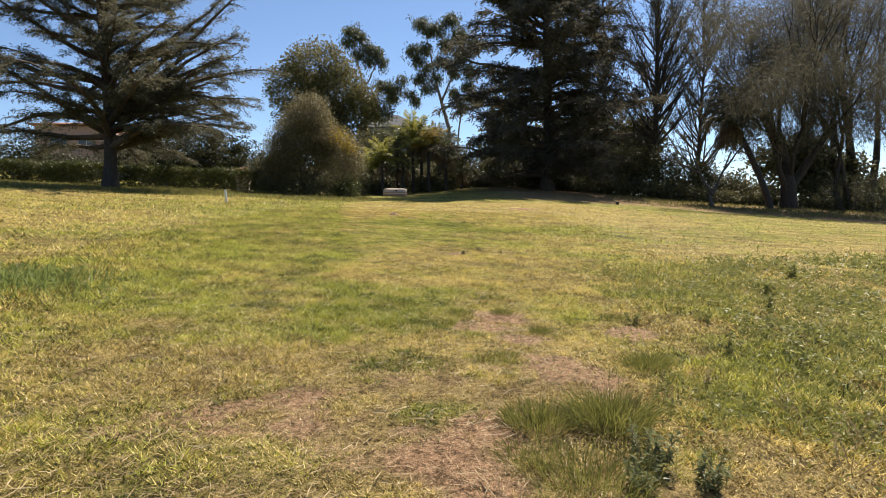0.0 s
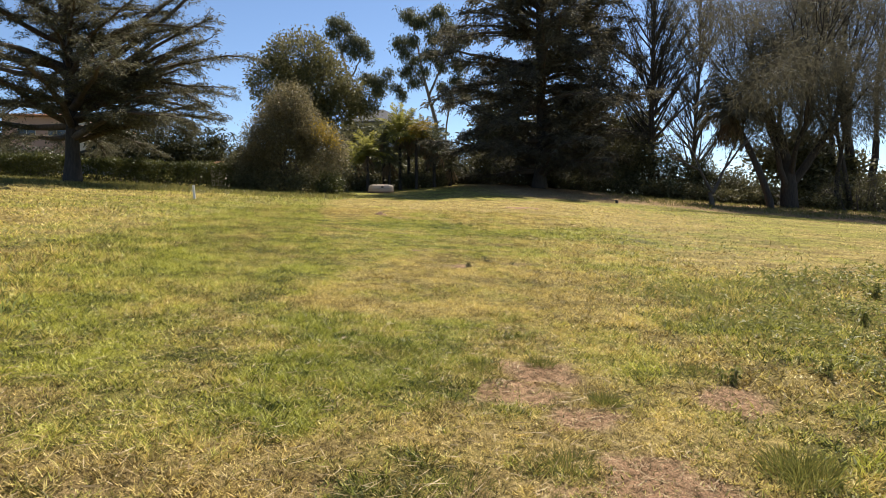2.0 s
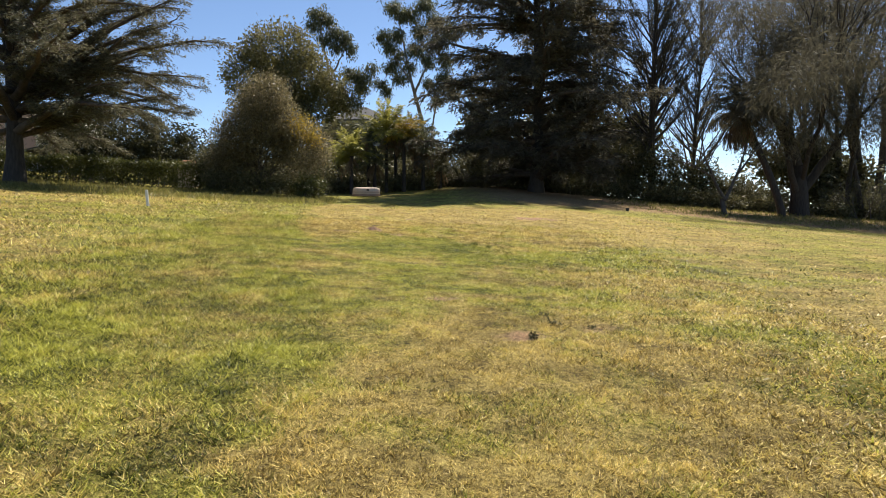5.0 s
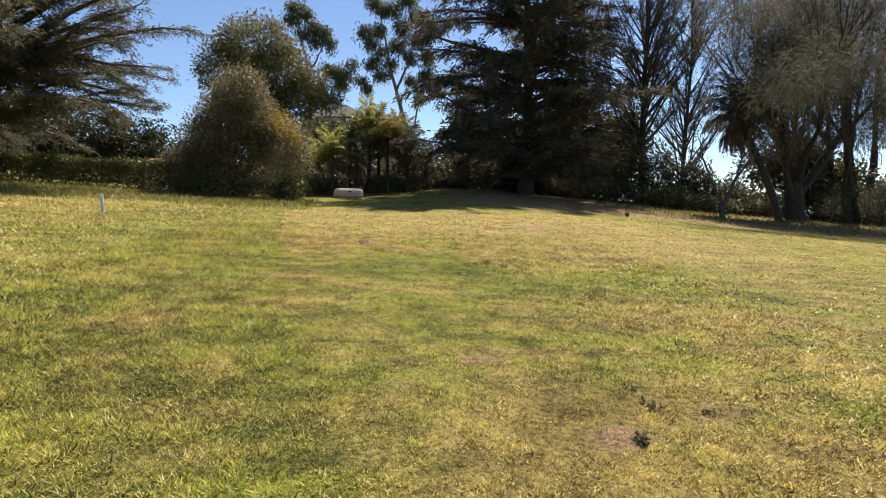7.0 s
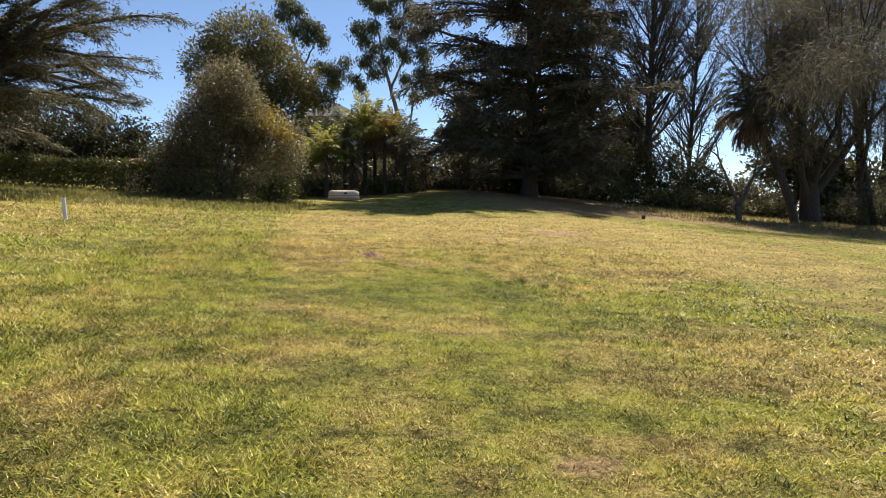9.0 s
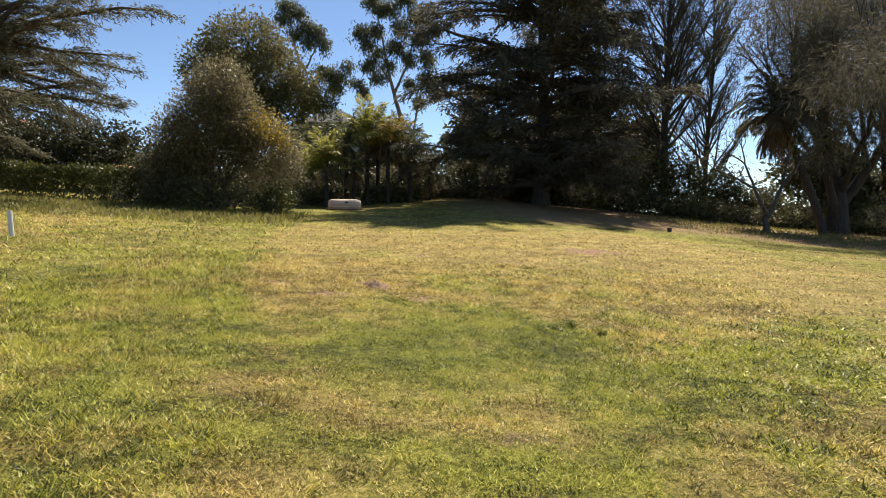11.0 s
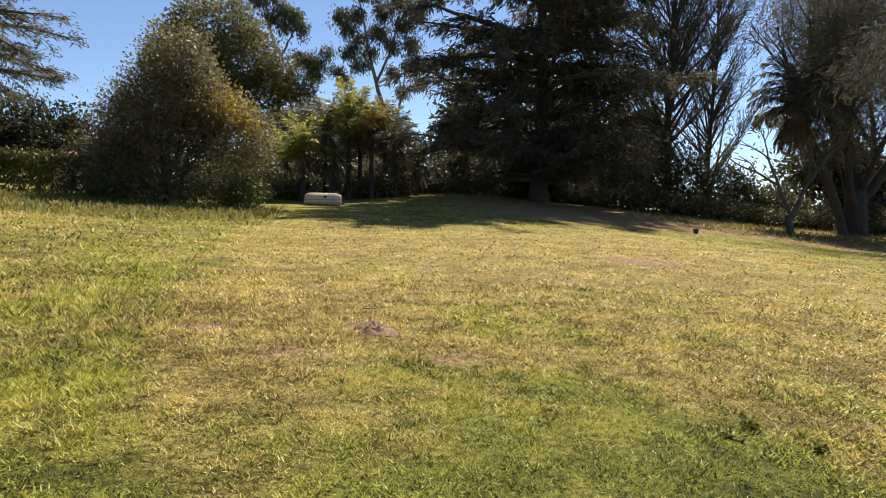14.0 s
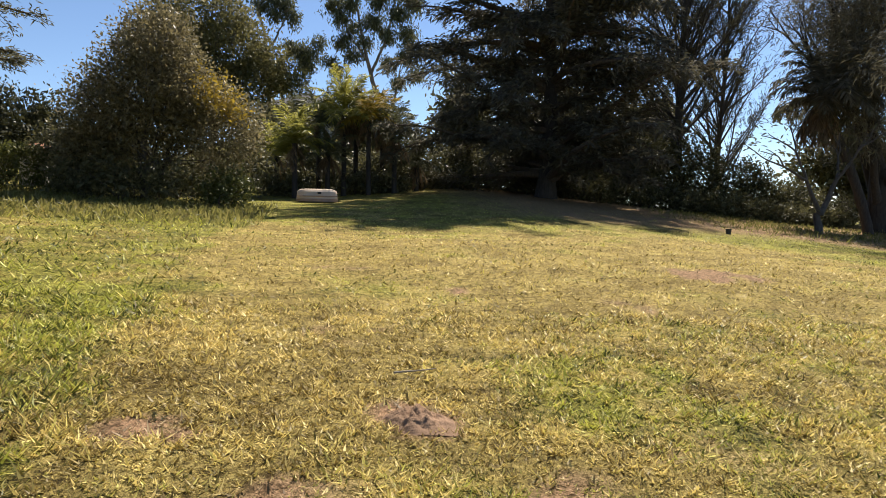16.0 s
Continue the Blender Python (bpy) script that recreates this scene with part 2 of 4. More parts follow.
def leafy(name, dark, middle, light, through_light=0.3, rough=0.55, lumps=0.6, odd=None):
    """Leaves: each its own shade, drifting over the crown, with light coming through."""
    m, n, l, p = blank(name)
    geo = n.new("ShaderNodeNewGeometry")
    drift = noise_node(n, l, lumps, 2)
    both = maths(n, l, "ADD", maths(n, l, "MULTIPLY", geo.outputs["Random Per Island"], 0.55), maths(n, l, "MULTIPLY", drift.outputs[0], 0.45))
    stops = [(0.15, dark), (0.5, middle), (0.85, light)]
    if odd:
        stops = [(0.12, dark), (0.45, middle), (0.68, light), (0.9, odd)]
    col = ramp(n, stops)
    l.new(both, col.inputs[0])
    l.new(col.outputs[0], p.inputs["Base Color"])
    p.inputs["Roughness"].default_value = rough
    p.inputs["Specular IOR Level"].default_value = 0.3
    tr = n.new("ShaderNodeBsdfTranslucent")
    l.new(blend(n, l, 0.5, col.outputs[0], tuple(min(1, c * 1.5) for c in light)), tr.inputs["Color"])
    mix = n.new("ShaderNodeMixShader")
    mix.inputs[0].default_value = through_light
    l.new(p.outputs[0], mix.inputs[1])
    l.new(tr.outputs[0], mix.inputs[2])
    l.new(mix.outputs[0], n["Material Output"].inputs["Surface"])
    return m


def bark(name, dark, light, scale=6.0):
    m, n, l, p = blank(name)
    c = n.new("ShaderNodeTexCoord")
    mp = n.new("ShaderNodeMapping")
    mp.inputs["Scale"].default_value = (1, 1, 0.25)
    l.new(c.outputs["Object"], mp.inputs[0])
    big, fine = n.new("ShaderNodeTexNoise"), n.new("ShaderNodeTexNoise")
    for node, s in ((big, scale * 0.3), (fine, scale * 2)):
        node.inputs["Scale"].default_value, node.inputs["Detail"].default_value = s, 6
        l.new(mp.outputs[0], node.inputs["Vector"])
    col = ramp(n, [(0.3, dark), (0.7, light)])
    l.new(maths(n, l, "ADD", maths(n, l, "MULTIPLY", big.outputs[0], 0.4), maths(n, l, "MULTIPLY", fine.outputs[0], 0.6)), col.inputs[0])
    l.new(col.outputs[0], p.inputs["Base Color"])
    p.inputs["Roughness"].default_value = 0.9
    b = n.new("ShaderNodeBump")
    b.inputs["Strength"].default_value, b.inputs["Distance"].default_value = 0.8, 0.04
    l.new(fine.outputs[0], b.inputs["Height"])
    l.new(b.outputs[0], p.inputs["Normal"])
    return m


def plain(name, colour, rough=0.8, vary=0.25, scale=3.0, bump=0.02, metal=0.0):
    m, n, l, p = blank(name)
    big, fine = noise_node(n, l, scale, 3), noise_node(n, l, scale * 14, 5)
    f = maths(n, l, "ADD", maths(n, l, "MULTIPLY", big.outputs[0], 0.6), maths(n, l, "MULTIPLY", fine.outputs[0], 0.4))
    col = ramp(n, [(0.3, tuple(c * (1 - vary) for c in colour)), (0.7, tuple(min(1, c * (1 + vary * 0.6)) for c in colour))])
    l.new(f, col.inputs[0])
    l.new(col.outputs[0], p.inputs["Base Color"])
    p.inputs["Roughness"].default_value, p.inputs["Metallic"].default_value = rough, metal
    p.inputs["Specular IOR Level"].default_value = 0.15 if rough > 0.85 else 0.5
    b = n.new("ShaderNodeBump")
    b.inputs["Strength"].default_value, b.inputs["Distance"].default_value = 0.5, bump
    l.new(fine.outputs[0], b.inputs["Height"])
    l.new(b.outputs[0], p.inputs["Normal"])
    return m


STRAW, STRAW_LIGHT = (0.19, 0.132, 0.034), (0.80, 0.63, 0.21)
GRASS, GRASS_LIGHT, LUSH = (0.045, 0.062, 0.008), (0.54, 0.53, 0.09), (0.055, 0.10, 0.012)
EARTH, EARTH_LIGHT = (0.19, 0.105, 0.055), (0.54, 0.34, 0.20)


def turf_colours(n, l, rnd, shared=True):
    """Straw and green mixed by what grows there, and by a random value for each blade or speck."""
    a = n.new("ShaderNodeVertexColor")
    a.layer_name = "turf"
    sep = n.new("ShaderNodeSeparateColor")
    l.new(a.outputs[0], sep.inputs[0])
    tone = rnd if shared else maths(n, l, "FRACT", maths(n, l, "MULTIPLY", rnd, 17.3), 0)
    if not shared:
        split = n.new("ShaderNodeMapRange")
        split.interpolation_type = "SMOOTHSTEP"
        split.inputs[1].default_value, split.inputs[2].default_value = 0.15, 0.85
        l.new(tone, split.inputs[0])
        tone = split.outputs[0]
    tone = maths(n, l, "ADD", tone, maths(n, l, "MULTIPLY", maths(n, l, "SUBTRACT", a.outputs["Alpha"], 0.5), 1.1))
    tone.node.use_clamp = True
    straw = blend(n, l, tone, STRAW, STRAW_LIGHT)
    straw = blend(n, l, sep.outputs[1], straw, blend(n, l, tone, (0.19, 0.13, 0.068), (0.70, 0.53, 0.31)))
    green = blend(n, l, tone, GRASS, GRASS_LIGHT)
    green = blend(n, l, maths(n, l, "MULTIPLY", sep.outputs[2], 0.4), green, LUSH)
    spread = maths(n, l, "ADD", sep.outputs[0], maths(n, l, "MULTIPLY", maths(n, l, "SUBTRACT", 0.5, rnd), 0.75))
    spread.node.use_clamp = True
    sharp = n.new("ShaderNodeMapRange")
    sharp.interpolation_type = "SMOOTHSTEP"
    sharp.inputs[1].default_value, sharp.inputs[2].default_value = 0.22, 0.78
    l.new(spread, sharp.inputs[0])
    return blend(n, l, sharp.outputs[0], straw, green), sep


def ground_material():
    m, n, l, p = blank("lawn_ground")
    f1, f2, f3 = noise_node(n, l, 14, 6, 0.75), noise_node(n, l, 55, 4, 0.7), noise_node(n, l, 3, 3)
    f2.inputs["Distortion"].default_value = 1.5
    rnd = maths(n, l, "ADD", maths(n, l, "MULTIPLY", f1.outputs[0], 0.5), maths(n, l, "MULTIPLY", f2.outputs[0], 0.5))
    wide = n.new("ShaderNodeMapRange")
    wide.inputs[1].default_value, wide.inputs[2].default_value = 0.33, 0.67
    l.new(rnd, wide.inputs[0])
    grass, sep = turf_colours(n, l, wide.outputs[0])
    earth = blend(n, l, wide.outputs[0], EARTH, EARTH_LIGHT)
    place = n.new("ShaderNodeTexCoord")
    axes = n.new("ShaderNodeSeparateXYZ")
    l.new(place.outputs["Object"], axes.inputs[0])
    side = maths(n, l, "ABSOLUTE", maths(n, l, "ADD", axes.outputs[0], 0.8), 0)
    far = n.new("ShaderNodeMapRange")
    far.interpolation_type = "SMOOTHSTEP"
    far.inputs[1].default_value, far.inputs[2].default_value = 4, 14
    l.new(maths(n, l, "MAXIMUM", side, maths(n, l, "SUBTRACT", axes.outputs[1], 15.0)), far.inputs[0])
    # Near the walk: dark thatch, with shade between blades put into its colour.
    shaded_thatch = blend(n, l, 0.42, grass, (0.04, 0.031, 0.013))
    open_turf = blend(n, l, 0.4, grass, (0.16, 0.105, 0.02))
    grass = blend(n, l, far.outputs[0], shaded_thatch, open_turf)
    soil = maths(n, l, "MULTIPLY", sep.outputs[1], maths(n, l, "ADD", 0.45, wide.outputs[0]))
    soil.node.use_clamp = True
    col = blend(n, l, soil, grass, earth)
    # Two noise scales darken the ground colour as painted shade between blades and clumps.
    gap_shade = ramp(n, [(0.38, (0.22, 0.2, 0.16)), (0.58, (1, 1, 1))])
    l.new(f2.outputs[0], gap_shade.inputs[0])
    col = blend(n, l, 0.8, col, gap_shade.outputs[0], "MULTIPLY")
    hole_shade = ramp(n, [(0.36, (0.3, 0.27, 0.2)), (0.52, (1, 1, 1))])
    l.new(f1.outputs[0], hole_shade.inputs[0])
    col = blend(n, l, 0.85, col, hole_shade.outputs[0], "MULTIPLY")
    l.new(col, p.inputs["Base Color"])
    p.inputs["Roughness"].default_value = 0.95
    p.inputs["Specular IOR Level"].default_value = 0.15
    b = n.new("ShaderNodeBump")
    b.inputs["Strength"].default_value, b.inputs["Distance"].default_value = 0.9, 0.05
    l.new(rnd, b.inputs["Height"])
    l.new(b.outputs[0], p.inputs["Normal"])
    return m


def blade_material():
    m, n, l, p = blank("grass_blades")
    geo = n.new("ShaderNodeNewGeometry")
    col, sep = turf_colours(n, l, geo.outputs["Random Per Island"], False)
    l.new(col, p.inputs["Base Color"])
    p.inputs["Roughness"].default_value = 0.5
    p.inputs["Specular IOR Level"].default_value = 0.3
    tr = n.new("ShaderNodeBsdfTranslucent")
    l.new(col, tr.inputs["Color"])
    mix = n.new("ShaderNodeMixShader")
    mix.inputs[0].default_value = 0.32
    l.new(p.outputs[0], mix.inputs[1])
    l.new(tr.outputs[0], mix.inputs[2])
    l.new(mix.outputs[0], n["Material Output"].inputs["Surface"])
    return m


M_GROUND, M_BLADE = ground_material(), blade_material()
M_CEDAR = leafy("cedar_needles", (0.033, 0.038, 0.024), (0.08, 0.082, 0.05), (0.18, 0.165, 0.1), 0.25, 0.7)
M_CEDAR_DARK = leafy("dark_cedar_needles", (0.044, 0.041, 0.03), (0.082, 0.075, 0.052), (0.16, 0.145, 0.096), 0.28, 0.75)
M_OLIVE = leafy("olive_leaves", (0.0338, 0.0375, 0.0135), (0.09, 0.09, 0.0315), (0.188, 0.165, 0.0675), 0.35)
M_BRONZE = leafy("bronze_leaves", (0.044, 0.039, 0.018), (0.115, 0.098, 0.047), (0.28, 0.235, 0.125), 0.3, 0.5, 0.9)
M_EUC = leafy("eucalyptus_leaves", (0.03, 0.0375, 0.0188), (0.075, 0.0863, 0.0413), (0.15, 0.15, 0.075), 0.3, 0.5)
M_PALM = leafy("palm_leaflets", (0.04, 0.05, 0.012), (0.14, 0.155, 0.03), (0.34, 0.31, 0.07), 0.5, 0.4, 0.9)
M_PALM_DRY = leafy("dry_palm_fronds", (0.06, 0.04, 0.022), (0.15, 0.10, 0.055), (0.28, 0.2, 0.11), 0.15)
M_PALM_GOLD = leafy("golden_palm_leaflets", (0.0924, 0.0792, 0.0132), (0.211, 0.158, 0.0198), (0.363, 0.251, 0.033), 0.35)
M_HEDGE = leafy("hedge_leaves", (0.020, 0.029, 0.008), (0.052, 0.064, 0.016), (0.125, 0.125, 0.033), 0.25, 0.45, 0.9)
M_SHRUB = leafy("shrub_leaves", (0.0289, 0.0306, 0.0136), (0.068, 0.0672, 0.0289), (0.162, 0.149, 0.0697), 0.22, 0.6, 0.9)
M_GOLD = leafy("golden_leaves", (0.106, 0.0792, 0.0132), (0.238, 0.165, 0.0198), (0.363, 0.264, 0.0396), 0.35, 0.5)
M_FEATHER = leafy("feathery_leaves", (0.03, 0.028, 0.016), (0.06, 0.055, 0.03), (0.11, 0.1, 0.055), 0.15, 0.78)
M_LONG = leafy("long_grass_blades", (0.0413, 0.0505, 0.0115), (0.11, 0.115, 0.0275), (0.206, 0.184, 0.0596), 0.45, 0.5, 0.5, (0.252, 0.202, 0.0829))
M_BUSH = leafy("bush_leaves", (0.02, 0.024, 0.0096), (0.044, 0.048, 0.0192), (0.088, 0.084, 0.036), 0.18, 0.5, 0.7)
M_BROAD = leafy("broad_grass_blades", (0.042, 0.07, 0.014), (0.119, 0.154, 0.035), (0.252, 0.28, 0.084), 0.45, 0.4, 1.0)
M_SAGE = leafy("grey_weed_leaves", (0.045, 0.055, 0.02), (0.11, 0.125, 0.048), (0.24, 0.25, 0.11), 0.3, 0.5, 3.0)
M_WEED = leafy("weed_leaves", (0.033, 0.0462, 0.0099), (0.099, 0.119, 0.0264), (0.238, 0.231, 0.066), 0.4, 0.5, 1.5, (0.363, 0.29, 0.119))
M_TUFT = leafy("tuft_blades", (0.021, 0.0315, 0.007), (0.07, 0.084, 0.0168), (0.196, 0.189, 0.049), 0.4, 0.5, 3.0, (0.336, 0.259, 0.105))
M_STRAW = leafy("dry_straw", (0.198, 0.139, 0.066), (0.343, 0.257, 0.132), (0.495, 0.396, 0.238), 0.2, 0.6, 3.0)
M_BARK = bark("cedar_bark", (0.03, 0.022, 0.016), (0.12, 0.09, 0.065))
M_BARK_PALE = bark("pale_bark", (0.112, 0.084, 0.0595), (0.294, 0.238, 0.182), 3.0)
M_BARK_GREY = bark("grey_bark", (0.03, 0.026, 0.022), (0.11, 0.092, 0.075))
M_BARK_DARK = bark("dark_bark", (0.016, 0.013, 0.011), (0.06, 0.05, 0.042))
M_SOIL = plain("loose_soil", (0.25, 0.16, 0.105), 0.95, 0.45, 9.0, 0.03)
M_WHITE = plain("white_paint", (0.585, 0.585, 0.562), 0.5, 0.12, 8.0, 0.003)
M_PINK = plain("pink_stucco", (0.418, 0.274, 0.223), 0.9, 0.12, 0.6, 0.02)
M_PALE = plain("pale_stucco", (0.449, 0.408, 0.367), 0.9, 0.1, 0.6, 0.02)
M_GREY_WALL = plain("grey_siding", (0.33, 0.33, 0.343), 0.8, 0.1, 0.6, 0.02)
M_GREY_ROOF = plain("grey_shingles", (0.11, 0.11, 0.115), 0.9, 0.3, 1.5, 0.03)
M_TERRACOTTA = plain("terracotta_tiles", (0.315, 0.14, 0.07), 0.85, 0.35, 1.8, 0.03)
M_DARK_ROOF = plain("dark_roofing", (0.05, 0.045, 0.042), 0.85, 0.3, 1.2, 0.02)
M_DARK = plain("dark_plastic", (0.02, 0.02, 0.022), 0.5, 0.3, 5.0, 0.004)
M_HULL = plain("faded_cream_gelcoat", (0.54, 0.42, 0.315), 0.45, 0.16, 2.0, 0.006)
M_HULL_LOW = plain("stained_tan_gelcoat", (0.35, 0.224, 0.154), 0.55, 0.3, 3.0, 0.008)
M_GLASS = bpy.data.materials.new("window_glass")
M_GLASS.use_nodes = True
M_GLASS.node_tree.nodes["Principled BSDF"].inputs["Base Color"].default_value = (0.03, 0.035, 0.04, 1)
M_GLASS.node_tree.nodes["Principled BSDF"].inputs["Roughness"].default_value = 0.06
M_WOOD = bark("weathered_wood", (0.14, 0.112, 0.084), (0.294, 0.252, 0.21), 5.0)
M_STONE = plain("pale_stone", (0.42, 0.39, 0.35), 0.9, 0.3, 5.0, 0.01)


# ---- ground ----
def build_ground():
    xs = np.concatenate([-np.geomspace(3200, 40, 26), np.arange(-38, -12, 0.8), np.arange(-12, -5, 0.4), np.arange(-5, 4, 0.17), np.arange(4, 14, 0.4), np.arange(14, 40, 0.8), np.geomspace(42, 3200, 26)])
    ys = np.concatenate([-np.geomspace(3200, 12, 18), np.arange(-10, 2, 0.8), np.arange(2, 24, 0.17), np.arange(24, 34, 0.2), np.arange(34, 60, 0.6), np.arange(60, 130, 3), np.geomspace(134, 3200, 24)])
    x, y = np.meshgrid(xs, ys)
    z = terrain(x, y)
    g, b, lush, *_, pale = turf(x, y)
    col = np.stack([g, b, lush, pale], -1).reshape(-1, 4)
    i, j = np.meshgrid(np.arange(len(ys) - 1), np.arange(len(xs) - 1), indexing="ij")
    w = len(xs)
    q = np.stack([i * w + j, i * w + j + 1, (i + 1) * w + j + 1, (i + 1) * w + j], -1).reshape(-1, 4)
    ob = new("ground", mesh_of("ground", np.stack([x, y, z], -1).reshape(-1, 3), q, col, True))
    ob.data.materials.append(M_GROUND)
    tagged(ob, "sloping lawn with patches of green, straw-yellow grass and bare earth", "ground", kind="structure")


build_ground()


def reach(x, y):
    """How near the walk comes to a place while it is still in view ahead."""
    line = -0.12 * np.clip(y, 0, 18.5)
    return np.maximum(np.maximum(2.6, 1.42 * np.abs(x - line)), y - 16.9)


def build_grass(x, y, most):
    """Blades on the candidate places x, y: thick by the walk, thinner and broader away from it. most: the candidates' own thinning."""
    d = reach(x, y)
    g, b, lush, h, weeds, strip, pale = turf(x, y)
    keep = rng.random(len(x)) < np.clip((3.2 / d) ** 2, 0, most) / most * (1 - 0.8 * b) * (1 - strip) * (0.45 + 0.75 * S(vnoise(x, y, 0.055, 14) * 0.65 + vnoise(x, y, 0.13, 15) * 0.35, 0.35, 0.68))
    x, y, d, g, b, lush, h, pale = (a[keep] for a in (x, y, d, g, b, lush, h, pale))
    n = len(x)
    size = np.clip((d / 2.8) ** 0.8, 1, 3.2)
    tussock = S(0.4 * vnoise(x, y, 0.06, 14) + 0.35 * vnoise(x, y, 0.17, 18) + 0.25 * vnoise(x * 0.6, y * 1.2, 0.42, 19), 0.3, 0.72)
    lean = rng.uniform(0, 2 * np.pi, n)
    tilt = rng.uniform(0.5, 3.2, n)
    way = np.stack([np.cos(lean) * tilt, np.sin(lean) * tilt, np.ones(n)], 1)
    length = h * rng.uniform(0.45, 1.2, n) * np.clip(size, 1, 1.7) * (0.5 + 0.85 * tussock)
    s = Soup()
    s.blades(np.stack([x, y, terrain(x, y) - 0.004], 1), way, length, 0.0098 * size * rng.uniform(0.6, 1.4, n))
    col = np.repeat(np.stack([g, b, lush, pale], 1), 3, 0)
    ob = s.link("grass", M_BLADE, None, "", col)
    tagged(ob, "short mown lawn grass, green mixed with straw", "grass", kind="stuff")


build_grass(rng.uniform(-6, 5, 2500000), rng.uniform(1.9, 25, 2500000), 1.0)
wide_x, wide_y = rng.uniform(-26, 26, 1000000), rng.uniform(1.9, 46, 1000000)
outer = (wide_x < -6) | (wide_x > 5) | (wide_y > 25)
build_grass(wide_x[outer], wide_y[outer], 0.16)


# ---- trees ----
def path_from(p, d, length, steps, wander=0.12, up=0.0, sag=0.0):
    """A wandering line from p along d: up bends it upwards, sag bends its far part down."""
    p, d = np.array(p, float), np.array(d, float)
    d /= np.linalg.norm(d)
    out = [p.copy()]
    for i in range(steps):
        d = d + rng.normal(size=3) * wander + np.array([0, 0, up / steps - sag * (i / steps) / steps * 2])
        d /= np.linalg.norm(d)
        p = p + d * length / steps
        out.append(p.copy())
    return np.array(out)


def along(pts, f):
    """Places at fractions f of a line, and its direction there."""
    f = np.clip(np.asarray(f, float), 0, 1) * (len(pts) - 1)
    i = np.minimum(f.astype(int), len(pts) - 2)
    u = (f - i)[:, None]
    d = pts[i + 1] - pts[i]
    return pts[i] * (1 - u) + pts[i + 1] * u, d / (np.linalg.norm(d, axis=1)[:, None] + 1e-9)


def cedar(place, height, profile, first, tiers, label, material, needles=46, trunk_r=0.55, leaf=0.26, per_tier=5, sag=0.45, long_ones=(), fuzz=0.08):
    """A cedar: tiers of boughs with flat sprays of needles, drooping at the tips. profile: heights and the crown's radius there."""
    t = thing("cedar_tree", place, label, "tree")
    green, trunk = Soup(), Soup()
    zs = np.linspace(-0.4, height, 14)
    core = np.stack([0.12 * np.sin(zs * 0.35), 0.1 * np.cos(zs * 0.3), zs], 1)
    trunk.tube(core, np.interp(zs, [-0.4, 0.3, 1.5, height], [trunk_r * 1.7, trunk_r * 1.15, trunk_r, 0.05]), 12, 0.12)
    trunk.link("trunk", M_BARK_DARK, t, smooth=True)
    for k in range(tiers + 1):
        f = min(1, k / (tiers - 1))
        for j in range(len(long_ones) if k == tiers else (per_tier if f < 0.85 else 3)):
            z = first + (height * 0.985 - first) * f + rng.normal() * 0.45
            az = 2 * np.pi * (j / per_tier) + k * 1.9 + rng.normal() * 0.4
            ln = np.interp(z, *profile) * rng.uniform(0.55, 1.12)
            if k == tiers:
                (z, az, ln), f = long_ones[j], 0
            start = np.array([np.interp(z, zs, core[:, 0]), np.interp(z, zs, core[:, 1]), z])
            d = np.array([np.cos(az), np.sin(az), rng.uniform(-0.05, 0.4) + 0.3 * f])
            pts = path_from(start, d, ln, 8, 0.11, 0.05, sag * rng.uniform(0.6, 1.5))
            wood = Soup()
            wood.tube(pts, np.linspace(0.03 + 0.02 * ln, 0.02, 9), 5)
            n_twig = int(5 + ln * 2.7)
            fs = np.sort(rng.uniform(0.1, 1.0, n_twig))
            at_p, at_d = along(pts, fs)
            for q, dd, ff in zip(at_p, at_d, fs):
                side = rng.choice((-1, 1)) * rng.uniform(0.3, 1.1)
                w = dd + side * np.array([-dd[1], dd[0], 0.0]) + np.array([0, 0, rng.uniform(-0.35, 0.3)])
                tl = (0.5 + 0.2 * ln * (1.15 - ff)) * rng.uniform(0.6, 1.3)
                tw = path_from(q, w, tl, 3, 0.1, 0.0, 0.5)
                wood.tube(tw, [0.022, 0.016, 0.011, 0.006], 3)
                m = int(needles * (0.5 + 0.5 * tl))
                root, way = along(tw, rng.uniform(0.05, 1, m))
                root = root + rng.normal(size=(m, 3)) * np.array([fuzz, fuzz, fuzz * 0.7])
                fan = way * 0.7 + rng.normal(size=(m, 3)) * np.array([0.75, 0.75, 0.4]) + np.array([0, 0, 0.05])
                green.kites(root, fan, leaf * rng.uniform(0.5, 1.5, m), leaf * 0.27, 0.4, 0.2)
            wood.link("bough", M_BARK, t)
    green.link("crown", material, t)
    return t


def crown_leaves(soup, lobes, clusters, per, leaf, spread, shell=0.55, aspect=0.45, droop=0.0, flat=0.15):
    """Leaves in clusters over the shells of ragged lobes (cx, cy, cz, rx, ry, rz). Returns the clusters' places."""
    lobes = np.array(lobes, float)
    share = (lobes[:, 3] * lobes[:, 4] * lobes[:, 5]) ** 0.67
    pick = rng.choice(len(lobes), clusters, p=share / share.sum())
    d = rng.normal(size=(clusters, 3))
    d /= np.linalg.norm(d, axis=1)[:, None]
    r = (shell + (1 - shell) * rng.random(clusters) ** 0.6) * rng.uniform(0.8, 1.03, clusters)
    c = lobes[pick, :3] + d * r[:, None] * lobes[pick, 3:]
    root = np.repeat(c, per, 0) + rng.normal(size=(clusters * per, 3)) * spread
    way = np.repeat(d, per, 0) * 0.7 + rng.normal(size=(clusters * per, 3)) * 0.8 + np.array([0, 0, 0.15 - droop])
    m = len(root)
    ln = leaf * rng.uniform(0.6, 1.4, m)
